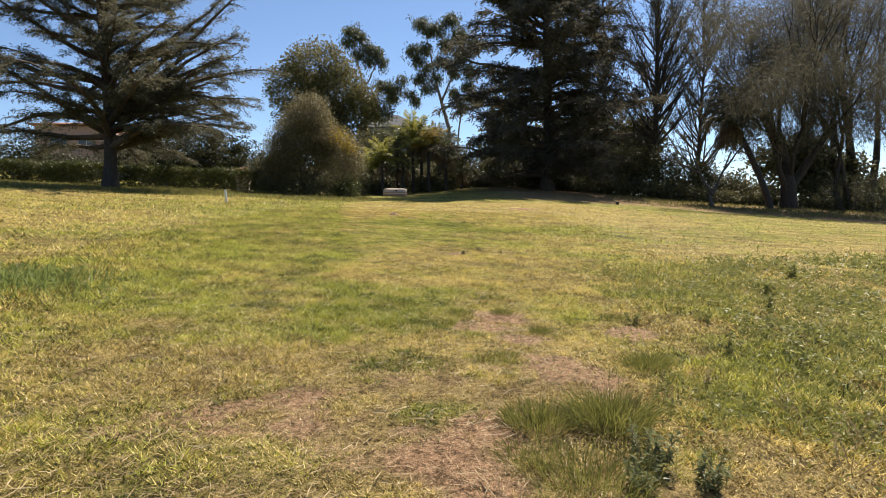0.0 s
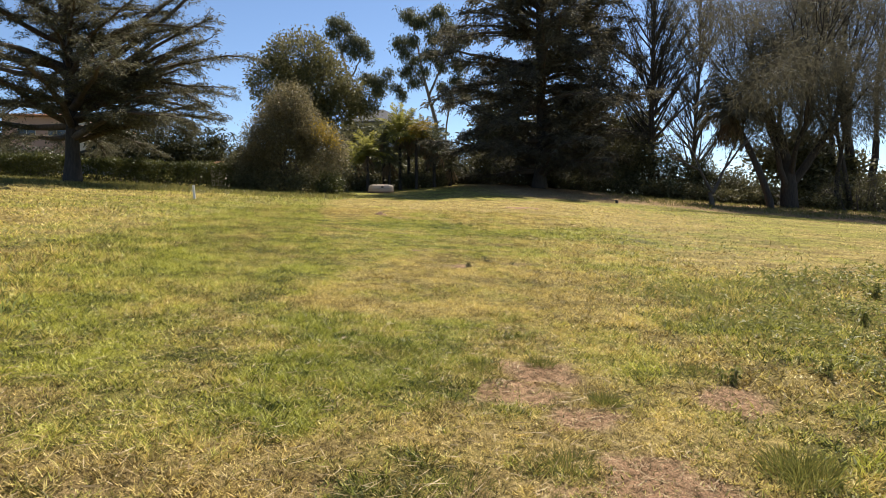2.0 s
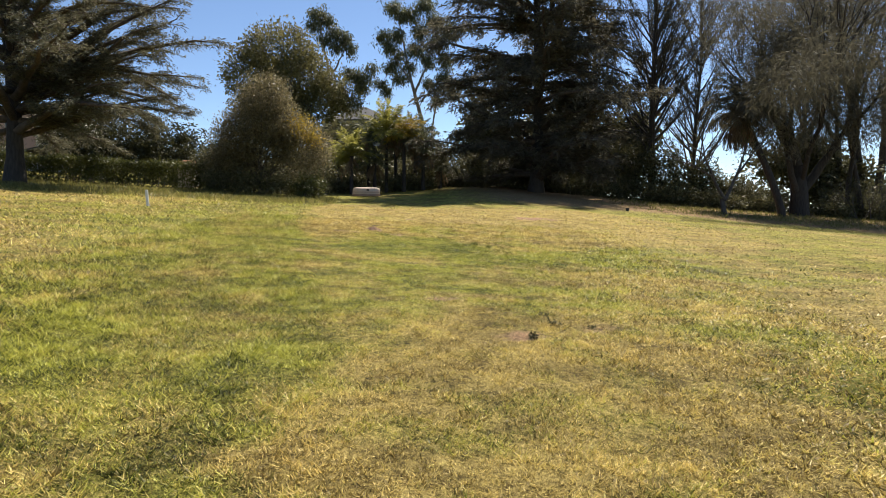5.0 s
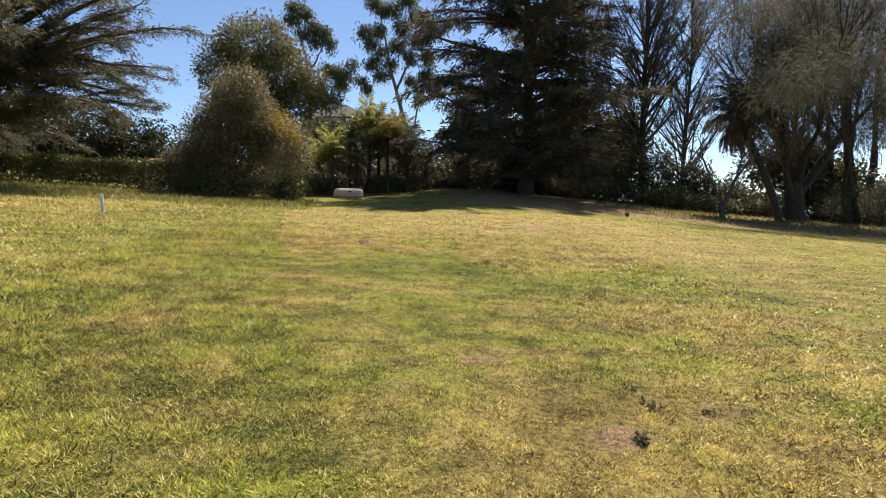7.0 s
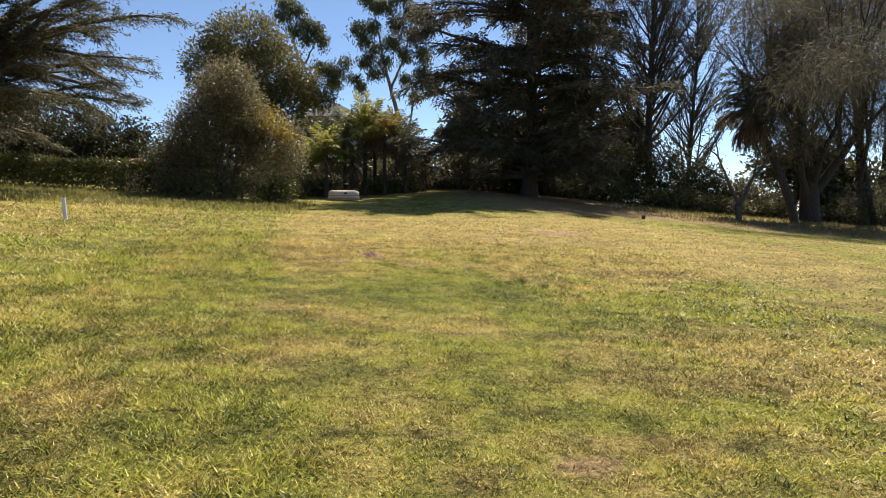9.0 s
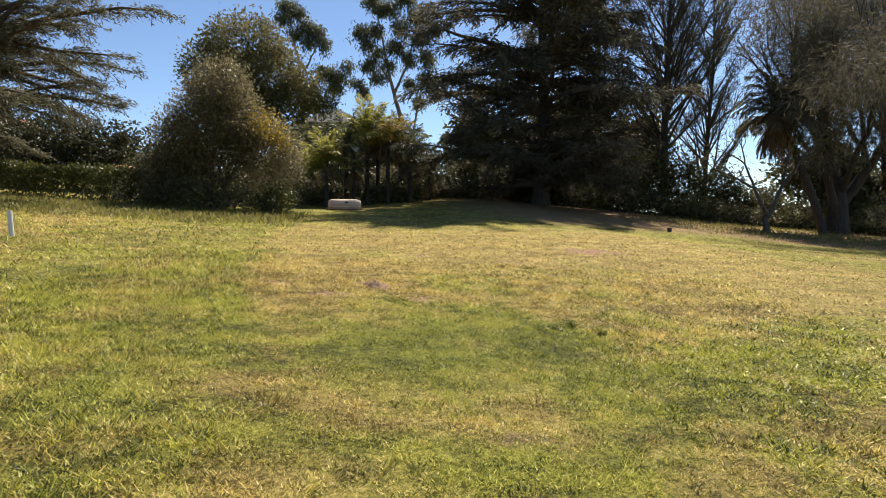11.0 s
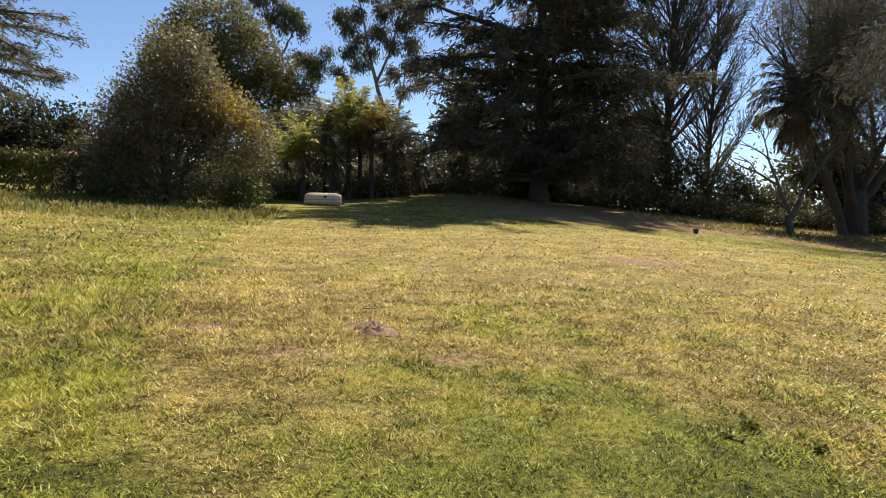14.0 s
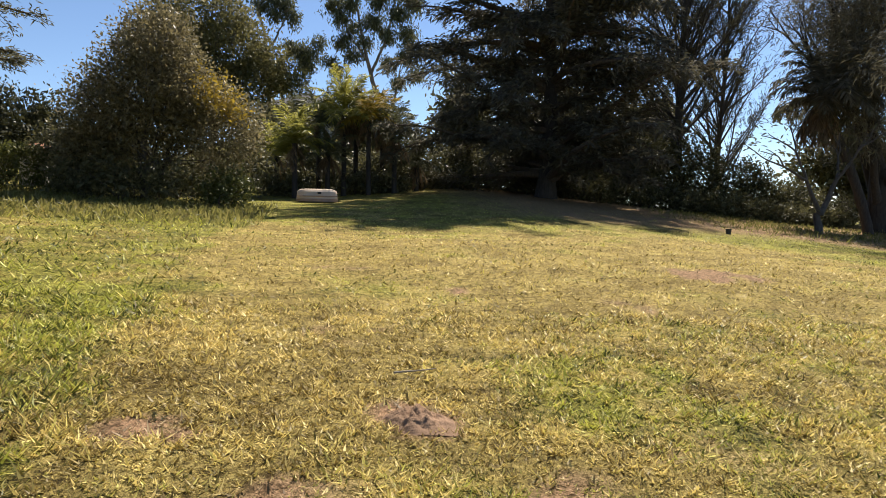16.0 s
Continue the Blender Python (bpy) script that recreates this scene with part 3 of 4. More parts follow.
    soup.kites(root, way, ln, ln * aspect, flat, 0.1)
    return c


def broadleaf(name, place, label, lobes, leaf_mat, clusters, per, leaf, spread, trunk_r=0.2, stems=1, limbs=22, bark_mat=None, shell=0.5, aspect=0.45, extra=(), droop=0.0, category="tree", group=""):
    """A rounded tree or shrub: stems, limbs to its lobes, and leaves. extra: further (lobes, material, clusters, label)."""
    t = thing(name, place, label, category, group)
    wood, green = Soup(), Soup()
    c = crown_leaves(green, lobes, clusters, per, leaf, spread, shell, aspect, droop)
    for s in range(stems):
        a = 2 * np.pi * s / stems + 0.5
        foot = np.array([np.cos(a), np.sin(a), 0]) * (0.0 if stems == 1 else trunk_r * 2.2) + np.array([0, 0, -0.25])
        mean = np.mean([l[:3] for l in lobes], axis=0)
        head = foot + (mean - foot) * 0.75 + np.array([np.cos(a), np.sin(a), 0]) * (0 if stems == 1 else 0.5)
        u = np.linspace(0, 1, 6)[:, None]
        stem = foot * (1 - u) + head * u + rng.normal(size=(6, 3)) * trunk_r * 0.35
        wood.tube(stem, np.linspace(trunk_r, trunk_r * 0.35, 6), 8, 0.1)
        for tip in c[rng.choice(len(c), max(1, limbs // stems), replace=False)]:
            q = stem[rng.integers(2, 5)]
            v = np.linspace(0, 1, 5)[:, None]
            pts = q * (1 - v) + tip * v + np.array([0, 0, 1.0]) * (v * (1 - v)) * 0.4 + rng.normal(size=(5, 3)) * 0.06
            pts[0] = q
            wood.tube(pts, np.linspace(trunk_r * 0.3, 0.01, 5), 4)
    wood.link("trunk", bark_mat or M_BARK_GREY, t)
    green.link("crown", leaf_mat, t)
    for more, mat_, n_, text in extra:
        s = Soup()
        crown_leaves(s, more, n_, per, leaf, spread, shell, aspect, droop)
        s.link("crown_side", mat_, t, text)
    return t


def branching(wood, tips, p, d, length, r, depth, split, spread, up, wander, ratio=0.74):
    """Grows limbs that fork again and again; gathers the tips."""
    pts = path_from(p, d, length, 4, wander, up)
    wood.tube(pts, np.linspace(r, r * 0.66, 5), 8 if r > 0.12 else (5 if r > 0.04 else 3))
    end = pts[-1] - pts[-2]
    end /= np.linalg.norm(end)
    if depth == 0:
        tips.append((pts[-1], end))
        return
    if depth <= 2:
        tips.append((pts[2], end))
    for _ in range(split if rng.random() < 0.8 else split + 1):
        nd = end + rng.normal(size=3) * spread * (0.7 if r > 0.12 else 1.0)
        nd[2] = max(nd[2], 0.35 if r > 0.06 else 0.1)
        branching(wood, tips, pts[-1], nd, length * ratio * rng.uniform(0.75, 1.2), r * (0.62 if r < 0.25 else 0.48), depth - 1, split, spread, up, wander, ratio)


def palm(place, height, label, fronds=26, length=2.2, material=None, dry=10, trunk_r=0.11, lean=(0, 0), group="palms by the boat", droop=0.95):
    t = thing("palm_tree", place, label, "palm", group)
    trunk, dead = Soup(), Soup()
    u = np.linspace(0, 1, 12)
    core = np.stack([lean[0] * u ** 1.3, lean[1] * u ** 1.3, u * height - 0.2 * (1 - u)], 1)
    trunk.tube(core, trunk_r * (1.25 - 0.3 * u + 0.12 * (np.arange(12) % 2)), 9)
    trunk.link("trunk", M_BARK_DARK, t)
    head = core[-1]

    def frond(soup, az, lift, ln, leaflets):
        d = np.array([np.cos(az) * np.cos(lift), np.sin(az) * np.cos(lift), np.sin(lift)])
        pts = path_from(head, d, ln, 8, 0.03, 0.0, 1.3 * droop)
        soup.tube(pts, np.linspace(0.028, 0.006, 9), 3)
        f = np.linspace(0.16, 1.0, leaflets)
        q, w = along(pts, f)
        for s in (-1, 1):
            side = np.cross(w, np.array([0, 0, 1.0])) * s
            way = side * 0.9 + w * 0.55 + np.array([0, 0, -0.15]) + rng.normal(size=q.shape) * 0.13
            soup.kites(q, way, ln * 0.27 * np.sin(np.pi * (0.12 + 0.83 * f)) + 0.08, 0.055 * ln / 2, 0.4, 0.25)

    for k in range(fronds):
        s = Soup()
        frond(s, k * 2.4 + rng.normal() * 0.2, rng.uniform(0.0, 1.45), length * rng.uniform(0.8, 1.15), 34)
        s.link("frond", material or M_PALM, t)
    for k in range(dry):
        frond(dead, k * 2.1 + rng.normal() * 0.3, rng.uniform(-1.35, -0.7), length * rng.uniform(0.5, 0.8), 18)
    if dry:
        dead.link("skirt", M_PALM_DRY, t, "hanging brown dead fronds")
    return t


# the two cedars
cedar(on(-19.4, 36), 21, ([0, 6.2, 7.6, 10, 14, 21], [8.8, 8.4, 6.4, 5.8, 4.4, 0.8]), 3.0, 17, "tall cedar with tiered drooping grey-green boughs before a hedge", M_CEDAR, needles=62, trunk_r=0.34, per_tier=8, leaf=0.17, sag=0.4,
      fuzz=0.1, long_ones=((5.6, 0.3, 10.2), (6.3, 0.18, 9.8), (5.0, 0.22, 9.8), (4.6, 0.1, 8.4), (3.4, 0.25, 7.8), (5.8, -0.2, 8.2), (2.6, -0.1, 6.8), (4.4, 0.5, 8.2), (2.2, 0.4, 7.2), (3.3, -0.45, 7.6), (2.9, 0.08, 8.0), (3.9, -0.3, 8.4), (5.0, 0.7, 7.5), (4.8, -0.6, 6.6), (4.2, -0.15, 6.8), (4.4, 0.35, 6.4), (3.4, -0.3, 6.0), (5.6, -0.9, 7.6), (6.4, -0.5, 8.0), (4.6, 0.1, 7.4), (3.2, 0.3, 5.8)))
cedar(on(8.0, 53), 24, ([0, 10, 13, 16, 20, 24], [9.4, 9.0, 8.2, 6.6, 3.6, 0.6]), 1.4, 24, "massive dark cedar casting shade over the lawn", M_CEDAR_DARK, needles=26, trunk_r=0.42, per_tier=8, leaf=0.36, fuzz=0.17)

# rounded trees in the middle
broadleaf("small_leaved_tree", on(-9.5, 42), "small bushy tree with bronze-brown fine leaves", [(0.0, 0, 3.6, 2.2, 2.1, 2.6), (0.35, 0, 5.1, 1.5, 1.5, 1.75), (2.4, -0.2, 2.4, 1.7, 1.6, 1.6), (-1.5, 0.1, 2.9, 1.5, 1.5, 1.7), (-1.9, 0, 1.5, 1.3, 1.4, 1.3), (1.2, 0, 3.6, 1.6, 1.5, 1.5)],
          M_BRONZE, 3200, 17, 0.13, 0.2, 0.11, 3, 40, shell=0.35, extra=[([(2.6, -1.2, 3.7, 0.75, 0.6, 0.7), (3.2, -1.2, 3.1, 0.5, 0.5, 0.5)], M_GOLD, 55, "patch of golden yellow leaves")])
broadleaf("oak_tree", on(-16.4, 80), "large rounded evergreen tree with dense olive foliage", [(-0.2, 0, 12.9, 4.6, 4.4, 3.4), (2.0, 0, 10.2, 4.2, 4, 3.6), (-3.0, 0, 10.4, 3.8, 3.6, 3.4), (5.6, 0, 8.8, 2.4, 2.2, 2.0), (7.4, 0, 7.6, 1.7, 1.6, 1.4), (-1, 0, 6.6, 5.0, 4, 3.0), (3.0, 0, 6.0, 3.4, 3.2, 2.6)],
          M_OLIVE, 2500, 13, 0.36, 0.45, 0.4, 1, 40, shell=0.55)


def eucalyptus(place, label, stems, clumps, scale):
    """A gum tree: pale bent stems, and loose hanging clumps of leaves with sky between. stems: ends of each limb; clumps: (x, y, z, size)."""
    t = thing("eucalyptus_tree", place, label, "tree", "gum trees", scale=scale)
    wood, green = Soup(), Soup()
    for line, r0, r1 in stems:
        pts = np.array(line, float)
        u = np.linspace(0, len(pts) - 1, 4 * len(pts))
        pts = np.stack([np.interp(u, np.arange(len(pts)), pts[:, k]) for k in range(3)], 1) + rng.normal(size=(len(u), 3)) * 0.05
        wood.tube(pts, np.linspace(r0, r1, len(u)), 7)
    for x, y, z, size in clumps:
        k = int(22 * size * size) + 8
        c = np.array([x, y, z]) + rng.normal(size=(k, 3)) * size * np.array([0.36, 0.36, 0.33])
        near = min((np.array(p, float) for line, *_ in stems for p in line), key=lambda p: np.linalg.norm(p - [x, y, z]))
        wood.tube(np.linspace(near, [x, y, z], 5) + np.array([0, 0, 0.3]) * np.sin(np.linspace(0, np.pi, 5))[:, None], np.linspace(0.07, 0.02, 5), 4)
        per = 14
        root = np.repeat(c, per, 0) + rng.normal(size=(k * per, 3)) * 0.3
        way = rng.normal(size=(k * per, 3)) * 0.55 + np.array([0, 0, -0.75])
        green.kites(root, way, rng.uniform(0.3, 0.62, k * per), 0.14, 0.0, 0.1)
    wood.link("trunk", M_BARK_PALE, t)
    green.link("crown", M_EUC, t)
    return t


eucalyptus(on(-11.4, 86), "slender gum tree with loose hanging leaf clumps", [([(0, 0, -0.5), (-0.3, 0, 8), (-0.5, 0, 12.6), (-1.2, 0, 16.5), (-2, 0, 21)], 0.34, 0.07), ([(-0.5, 0, 12.2), (0.8, 0, 14.4), (2.0, 0, 17)], 0.18, 0.05), ([(-0.3, 0, 11), (2.2, 0, 12.2), (3.6, 0, 12.6)], 0.14, 0.04)],
           [(-2.2, 0, 21.3, 1.5), (-2.6, 0, 19.6, 1.3), (-0.6, 0, 20.3, 1.3), (0.2, 0.3, 18.6, 1.4), (1.6, 0, 18.0, 1.4), (0.6, 0, 16.5, 1.2), (2.6, 0, 16.4, 1.1), (-1.3, 0, 17.6, 1.1), (3.2, 0, 12.6, 1.5), (4.4, 0, 12.2, 1.4), (4.0, 0.4, 11.0, 1.3), (5.4, 0, 13.6, 0.9), (2.2, 0, 12.9, 0.9), (-1.6, 0, 11.6, 1.7), (0.4, 0.5, 10.0, 1.6), (1.2, 0, 8.6, 1.5)], 0.86)
eucalyptus(on(-0.2, 86), "tall pale-stemmed gum tree with airy crown", [([(0, 0, -0.5), (-0.2, 0, 7.5), (-1.6, 0, 12.6), (-2.6, 0, 17), (-3.8, 0, 23)], 0.42, 0.08), ([(-1.4, 0, 12), (0.2, 0, 15.5), (1.2, 0, 19), (1.8, 0, 23)], 0.2, 0.05), ([(-1.9, 0, 13.6), (-4.0, 0, 16.5), (-5.2, 0, 19)], 0.16, 0.04), ([(0.9, 0, -0.3), (1.4, 0, 8), (2.6, 0, 14)], 0.2, 0.06)],
           [(-4.6, 0, 24.4, 1.6), (-3.2, 0, 23.6, 1.5), (-6, 0, 20.4, 1.4), (-5.2, 0, 18.8, 1.5), (-4.0, 0, 20.6, 1.5), (-3.6, 0, 17.4, 1.4), (-5.0, 0, 15.8, 1.4), (-3.8, 0, 14.2, 1.3), (-2.2, 0, 15.6, 1.2), (-1.2, 0, 18.4, 1.7), (-0.6, 0, 21.2, 1.7), (-1.8, 0, 23.6, 1.6), (0.6, 0, 16.8, 1.5), (1.8, 0, 19.4, 1.8), (1.6, 0, 22.6, 1.9), (0.2, 0, 25.0, 1.8), (3.2, 0, 17, 1.7), (3, 0, 14.4, 1.5), (0.8, 0, 13.4, 1.2), (3.8, 0, 21, 1.9), (-6.4, 0, 13.2, 1.0), (-5.6, 0, 12.2, 1.1), (4.4, 0, 12, 1.4), (2, 0.5, 11, 1.3)], 0.82)


def open_tree(name, place, label, stems, leaf_mat, leaf, per, droop, spread, width=0.16, bark_mat=None, blur=0.3, category="tree"):
    """A tree of forking limbs with thin foliage. stems: (foot, direction, length, girth, depth, fork, spread, up)."""
    t = thing(name, place, label, category)
    wood, green, tips = Soup(), Soup(), []
    for foot, d, ln, r, depth, split, fan, up in stems:
        branching(wood, tips, foot, d, ln, r, depth, split, fan, up, 0.09)
    p, d = np.array([a for a, _ in tips]), np.array([b for _, b in tips])
    root = np.repeat(p, per, 0) + rng.normal(size=(len(p) * per, 3)) * blur
    way = np.repeat(d, per, 0) * (1 - abs(droop) * 0.5) + rng.normal(size=root.shape) * spread + np.array([0, 0, -droop])
    green.kites(root, way, leaf * rng.uniform(0.5, 1.4, len(root)), leaf * width, 0.1, 0.15)
    wood.link("trunk", bark_mat or M_BARK_GREY, t)
    green.link("crown", leaf_mat, t)
    return t


# feathery half-bare tree, and the big many-stemmed one beside the drop
def feathery(place, height, girth, label, n, leaf_mat, group="half-bare trees"):
    """A straight stem with many fine twigs that climb steeply, thinly leaved."""
    t = thing("feathery_tree", place, label, "tree", group)
    wood, green = Soup(), Soup()
    core = path_from((0, 0, -0.3), (0.01, 0, 1), height, 12, 0.02, 0.3)
    wood.tube(core, np.linspace(girth, 0.04, 13), 8)
    for f in np.sort(rng.uniform(0.16, 0.97, n)):
        q, _ = along(core, [f])
        a = rng.uniform(0, 2 * np.pi)
        rise = rng.uniform(0.7, 1.8)
        ln = height * (0.12 + 0.26 * (1 - f)) * rng.uniform(0.7, 1.2)
        pts = path_from(q[0], (np.cos(a), np.sin(a), rise), ln, 6, 0.06, 0.35)
        wood.tube(pts, np.linspace(0.02 + 0.012 * ln, 0.012, 7), 4)
        for p, d in zip(*along(pts, rng.uniform(0.2, 1, int(4 + ln * 1.7)))):
            tw = path_from(p, d + rng.normal(size=3) * 0.45 + np.array([0, 0, 0.4]), rng.uniform(0.6, 1.8), 3, 0.08, 0.2)
            wood.tube(tw, [0.018, 0.013, 0.009, 0.005], 3)
            root, way = along(tw, rng.uniform(0.2, 1, 13))
            green.kites(root + rng.normal(size=root.shape) * 0.12, way + rng.normal(size=root.shape) * 0.5, rng.uniform(0.2, 0.5, 13), 0.05, 0.1, 0.1)
    wood.link("trunk", M_BARK_GREY, t)
    green.link("crown", leaf_mat, t)
    return t


for x, y, h, r, n in ((19.2, 60, 25, 0.34, 120), (24.7, 65, 23, 0.26, 80), (15.3, 64, 22, 0.26, 56), (34.2, 63, 22, 0.26, 84), (40.8, 58, 20, 0.24, 50)):
    feathery(on(x, y), h, r, "tall half-bare tree with fine upright twigs", n, M_FEATHER)
big = open_tree("cypress_tree", on(27.2, 51.6), "huge many-stemmed cypress with drooping dark foliage", [((0, 0, -0.4), (-0.04, 0, 1), 4.0, 0.72, 5, 2, 0.36, 0.2), ((-0.35, -0.2, 1.5), (-0.75, -0.3, 0.9), 3.6, 0.26, 5, 2, 0.36, 0.3), ((0.3, 0.1, 2.0), (0.6, -0.1, 1), 4.2, 0.36, 5, 2, 0.32, 0.25), ((-0.2, 0.3, 2.4), (-0.35, 0.3, 1), 4.6, 0.32, 5, 2, 0.32, 0.25), ((-0.2, -0.5, 2.6), (-0.4, -1.2, 0.9), 4.6, 0.2, 4, 2, 0.3, 0.15), ((4.4, 1.5, -0.4), (0.05, 0, 1), 6.2, 0.2, 5, 2, 0.3, 0.25), ((5.6, 1.2, -0.4), (-0.1, 0, 1), 6.4, 0.2, 5, 2, 0.3, 0.25)],
                M_CEDAR_DARK, 0.5, 22, 0.3, 0.5, 0.1, blur=0.7, bark_mat=M_BARK_DARK)
veil = Soup()
crown_leaves(veil, [(-0.6, -2.2, 6.6, 3.6, 2.6, 2.2), (2.8, -2, 6.4, 3.6, 3.0, 2.4), (0, -1, 9.6, 4.6, 3.6, 2.4), (4.4, -1, 9.6, 4.4, 3.6, 2.6), (7.5, -1, 7.4, 3.6, 3, 2.6), (1.5, 0, 12.5, 3.6, 3, 1.6), (-4.6, -3, 7.2, 2.4, 2, 1.8), (0.8, 0, 15.5, 5, 4, 2.4), (5.6, 0, 14.5, 4.5, 4, 2.4), (-4.2, -1, 12, 3.2, 3, 2.2), (-7.5, -11, 7.4, 2.6, 2.4, 1.6), (-4.0, -9, 9.0, 3.2, 2.8, 1.8), (1.5, -9, 8.6, 3.6, 2.8, 2.2), (-9, -8, 12.5, 3.4, 3, 1.8), (-4.6, -2.2, 8.6, 2.8, 2.4, 2.6), (-3.4, -2, 5.4, 2.4, 1.8, 1.7), (-2.6, -2.4, 11.4, 3.4, 2.6, 2.4)], 3800, 18, 0.34, 0.42, 0.25, 0.12, 0.8)
veil.link("hanging_sprays", M_CEDAR_DARK, big, "grey-green drooping sprays")
open_tree("cypress_tree", on(37.5, 60), "tall dark cypress behind the many-stemmed one", [((0, 0, -0.4), (0, 0, 1), 7, 0.5, 5, 2, 0.28, 0.3), ((1.6, 0.3, -0.4), (0.2, 0, 1), 7, 0.4, 5, 2, 0.28, 0.3), ((-1.8, 0.3, -0.4), (-0.2, 0, 1), 7, 0.4, 5, 2, 0.28, 0.3)],
          M_CEDAR_DARK, 0.5, 24, 0.3, 0.5, 0.1, blur=0.8, bark_mat=M_BARK_DARK)
open_tree("forked_tree", on(18.4, 45), "low forked bare tree with curving limbs", [((0, 0, -0.2), (0, 0, 1), 1.2, 0.2, 0, 1, 0.1, 0.1), ((0, 0, 0.9), (-0.7, 0, 0.8), 1.8, 0.12, 3, 2, 0.35, 0.1), ((0, 0, 0.9), (0.6, 0.1, 0.8), 1.8, 0.13, 3, 2, 0.35, 0.2)],
          M_SHRUB, 0.25, 10, 0.1, 0.6, 0.3, blur=0.3)
palm(on(24.6, 49.3), 6.9, "shaggy dark palm with a thick skirt of dead fronds", 44, 3.2, M_CEDAR_DARK, 40, 0.2, (-3.1, 0), "", 1.5)

for x, y, h in ((31.6, 51.5, 2.6), (34.1, 52, 2.8), (36.7, 51.5, 2.4), (25.5, 53.5, 1.8), (39.2, 51, 2.6)):
    open_tree("twiggy_bush", on(x, y), "leggy half-bare bush of thin dark twigs", [((rng.normal() * 0.3, rng.normal() * 0.3, -0.1), (rng.normal() * 0.5, rng.normal() * 0.4, 1), h * 0.45, 0.05, 3, 2, 0.4, 0.1) for _ in range(6)],
              M_SHRUB, 0.16, 9, 0.0, 0.7, 0.3, blur=0.16, category="shrub")

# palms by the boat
# SHADED palms borrow the darker gum leaves: their shade is put into the colour.
YOUNG, GROWN, SHADED = "young feather palm with bright arching fronds", "feather palm with sunlit yellow-green fronds", "feather palm with fronds coloured dull grey-green for shade, and dead skirt"
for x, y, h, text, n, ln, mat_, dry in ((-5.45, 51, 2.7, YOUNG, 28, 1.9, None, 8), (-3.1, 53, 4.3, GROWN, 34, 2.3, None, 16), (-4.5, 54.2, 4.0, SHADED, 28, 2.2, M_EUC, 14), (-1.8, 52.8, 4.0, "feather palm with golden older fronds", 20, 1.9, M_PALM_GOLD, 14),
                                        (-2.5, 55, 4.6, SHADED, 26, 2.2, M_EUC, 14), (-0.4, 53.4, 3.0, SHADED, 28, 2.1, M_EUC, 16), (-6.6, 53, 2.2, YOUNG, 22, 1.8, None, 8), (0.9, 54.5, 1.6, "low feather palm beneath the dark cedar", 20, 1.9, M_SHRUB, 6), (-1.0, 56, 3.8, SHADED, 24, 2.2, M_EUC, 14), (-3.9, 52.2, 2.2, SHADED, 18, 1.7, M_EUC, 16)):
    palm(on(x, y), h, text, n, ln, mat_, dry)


# hedge and shrubs
def shrub(place, w, d, h, label, mat_, n, leaf=0.16, group="", name="shrub", gold=None):
    lobes = [(rng.uniform(-0.35, 0.35) * w, rng.uniform(-0.3, 0.3) * d, h * rng.uniform(0.35, 0.62), w * rng.uniform(0.28, 0.42), d * rng.uniform(0.3, 0.45), h * rng.uniform(0.3, 0.42)) for _ in range(5)]
    lobes += [(0, 0, h * 0.3, w * 0.45, d * 0.45, h * 0.34), (0, 0, h * 0.12, w * 0.5, d * 0.45, h * 0.2)]
    return broadleaf(name, place, label, lobes, mat_, n, 14, leaf, 0.2, 0.05, 3, 12, shell=0.4, category="shrub", group=group)


def hedge(place, length, depth, height, turn):
    t = thing("hedge", place, "long clipped green hedge along the lawn's edge", "hedge", turn=turn)
    green, wood = Soup(), Soup()
    n = int(length * 400)
    x = rng.uniform(-length / 2, length / 2, n)
    face = rng.random(n)
    top = height * (1 + 0.16 * (vnoise(x, x * 0, 1.6, 21) - 0.5) * 2)
    z = np.where(face < 0.45, top * rng.uniform(0.86, 1.04, n), top * rng.random(n) ** 0.8)
    y = np.where(face < 0.45, rng.uniform(-depth / 2, depth / 2, n), -depth / 2 * rng.uniform(0.75, 1.1, n) * (1 + 0.35 * (vnoise(x, z, 0.7, 22) - 0.5)))
    per = 4
    root = np.repeat(np.stack([x, y, z], 1), per, 0) + rng.normal(size=(n * per, 3)) * 0.08
    way = rng.normal(size=root.shape) + np.array([0, -0.3, 0.5])
    green.kites(root, way, rng.uniform(0.08, 0.2, n * per), 0.06, 0.1)
    for sx in np.arange(-length / 2, length / 2, 0.7):
        for _ in range(3):
            pts = path_from((sx + rng.normal() * 0.2, rng.normal() * 0.2, -0.1), (rng.normal() * 0.3, rng.normal() * 0.3, 1), height * 0.9, 4, 0.12)
            wood.tube(pts, np.linspace(0.04, 0.012, 5), 4)
    tagged(wood.link("framework", M_BARK_GREY, t), kind="stuff")
    green.link("foliage", M_HEDGE, t)
    return t


def tilt_of(x0, y0, x1, y1):
    return math.degrees(math.atan2(y1 - y0, x1 - x0))


for x0, y0, x1, y1, h in ((-31, 40.8, -20.6, 41.8, 1.3), (-20.8, 41.8, -11.8, 42.8, 1.4)):
    mx, my = (x0 + x1) / 2, (y0 + y1) / 2
    hd = hedge(on(mx, my), math.hypot(x1 - x0, y1 - y0), 1.6, h, tilt_of(x0, y0, x1, y1))
    slope = math.atan2(float(terrain(x1, y1) - terrain(x0, y0)), math.hypot(x1 - x0, y1 - y0))
    hd.matrix_world = hd.matrix_world @ Matrix.Rotation(-slope, 4, "Y")

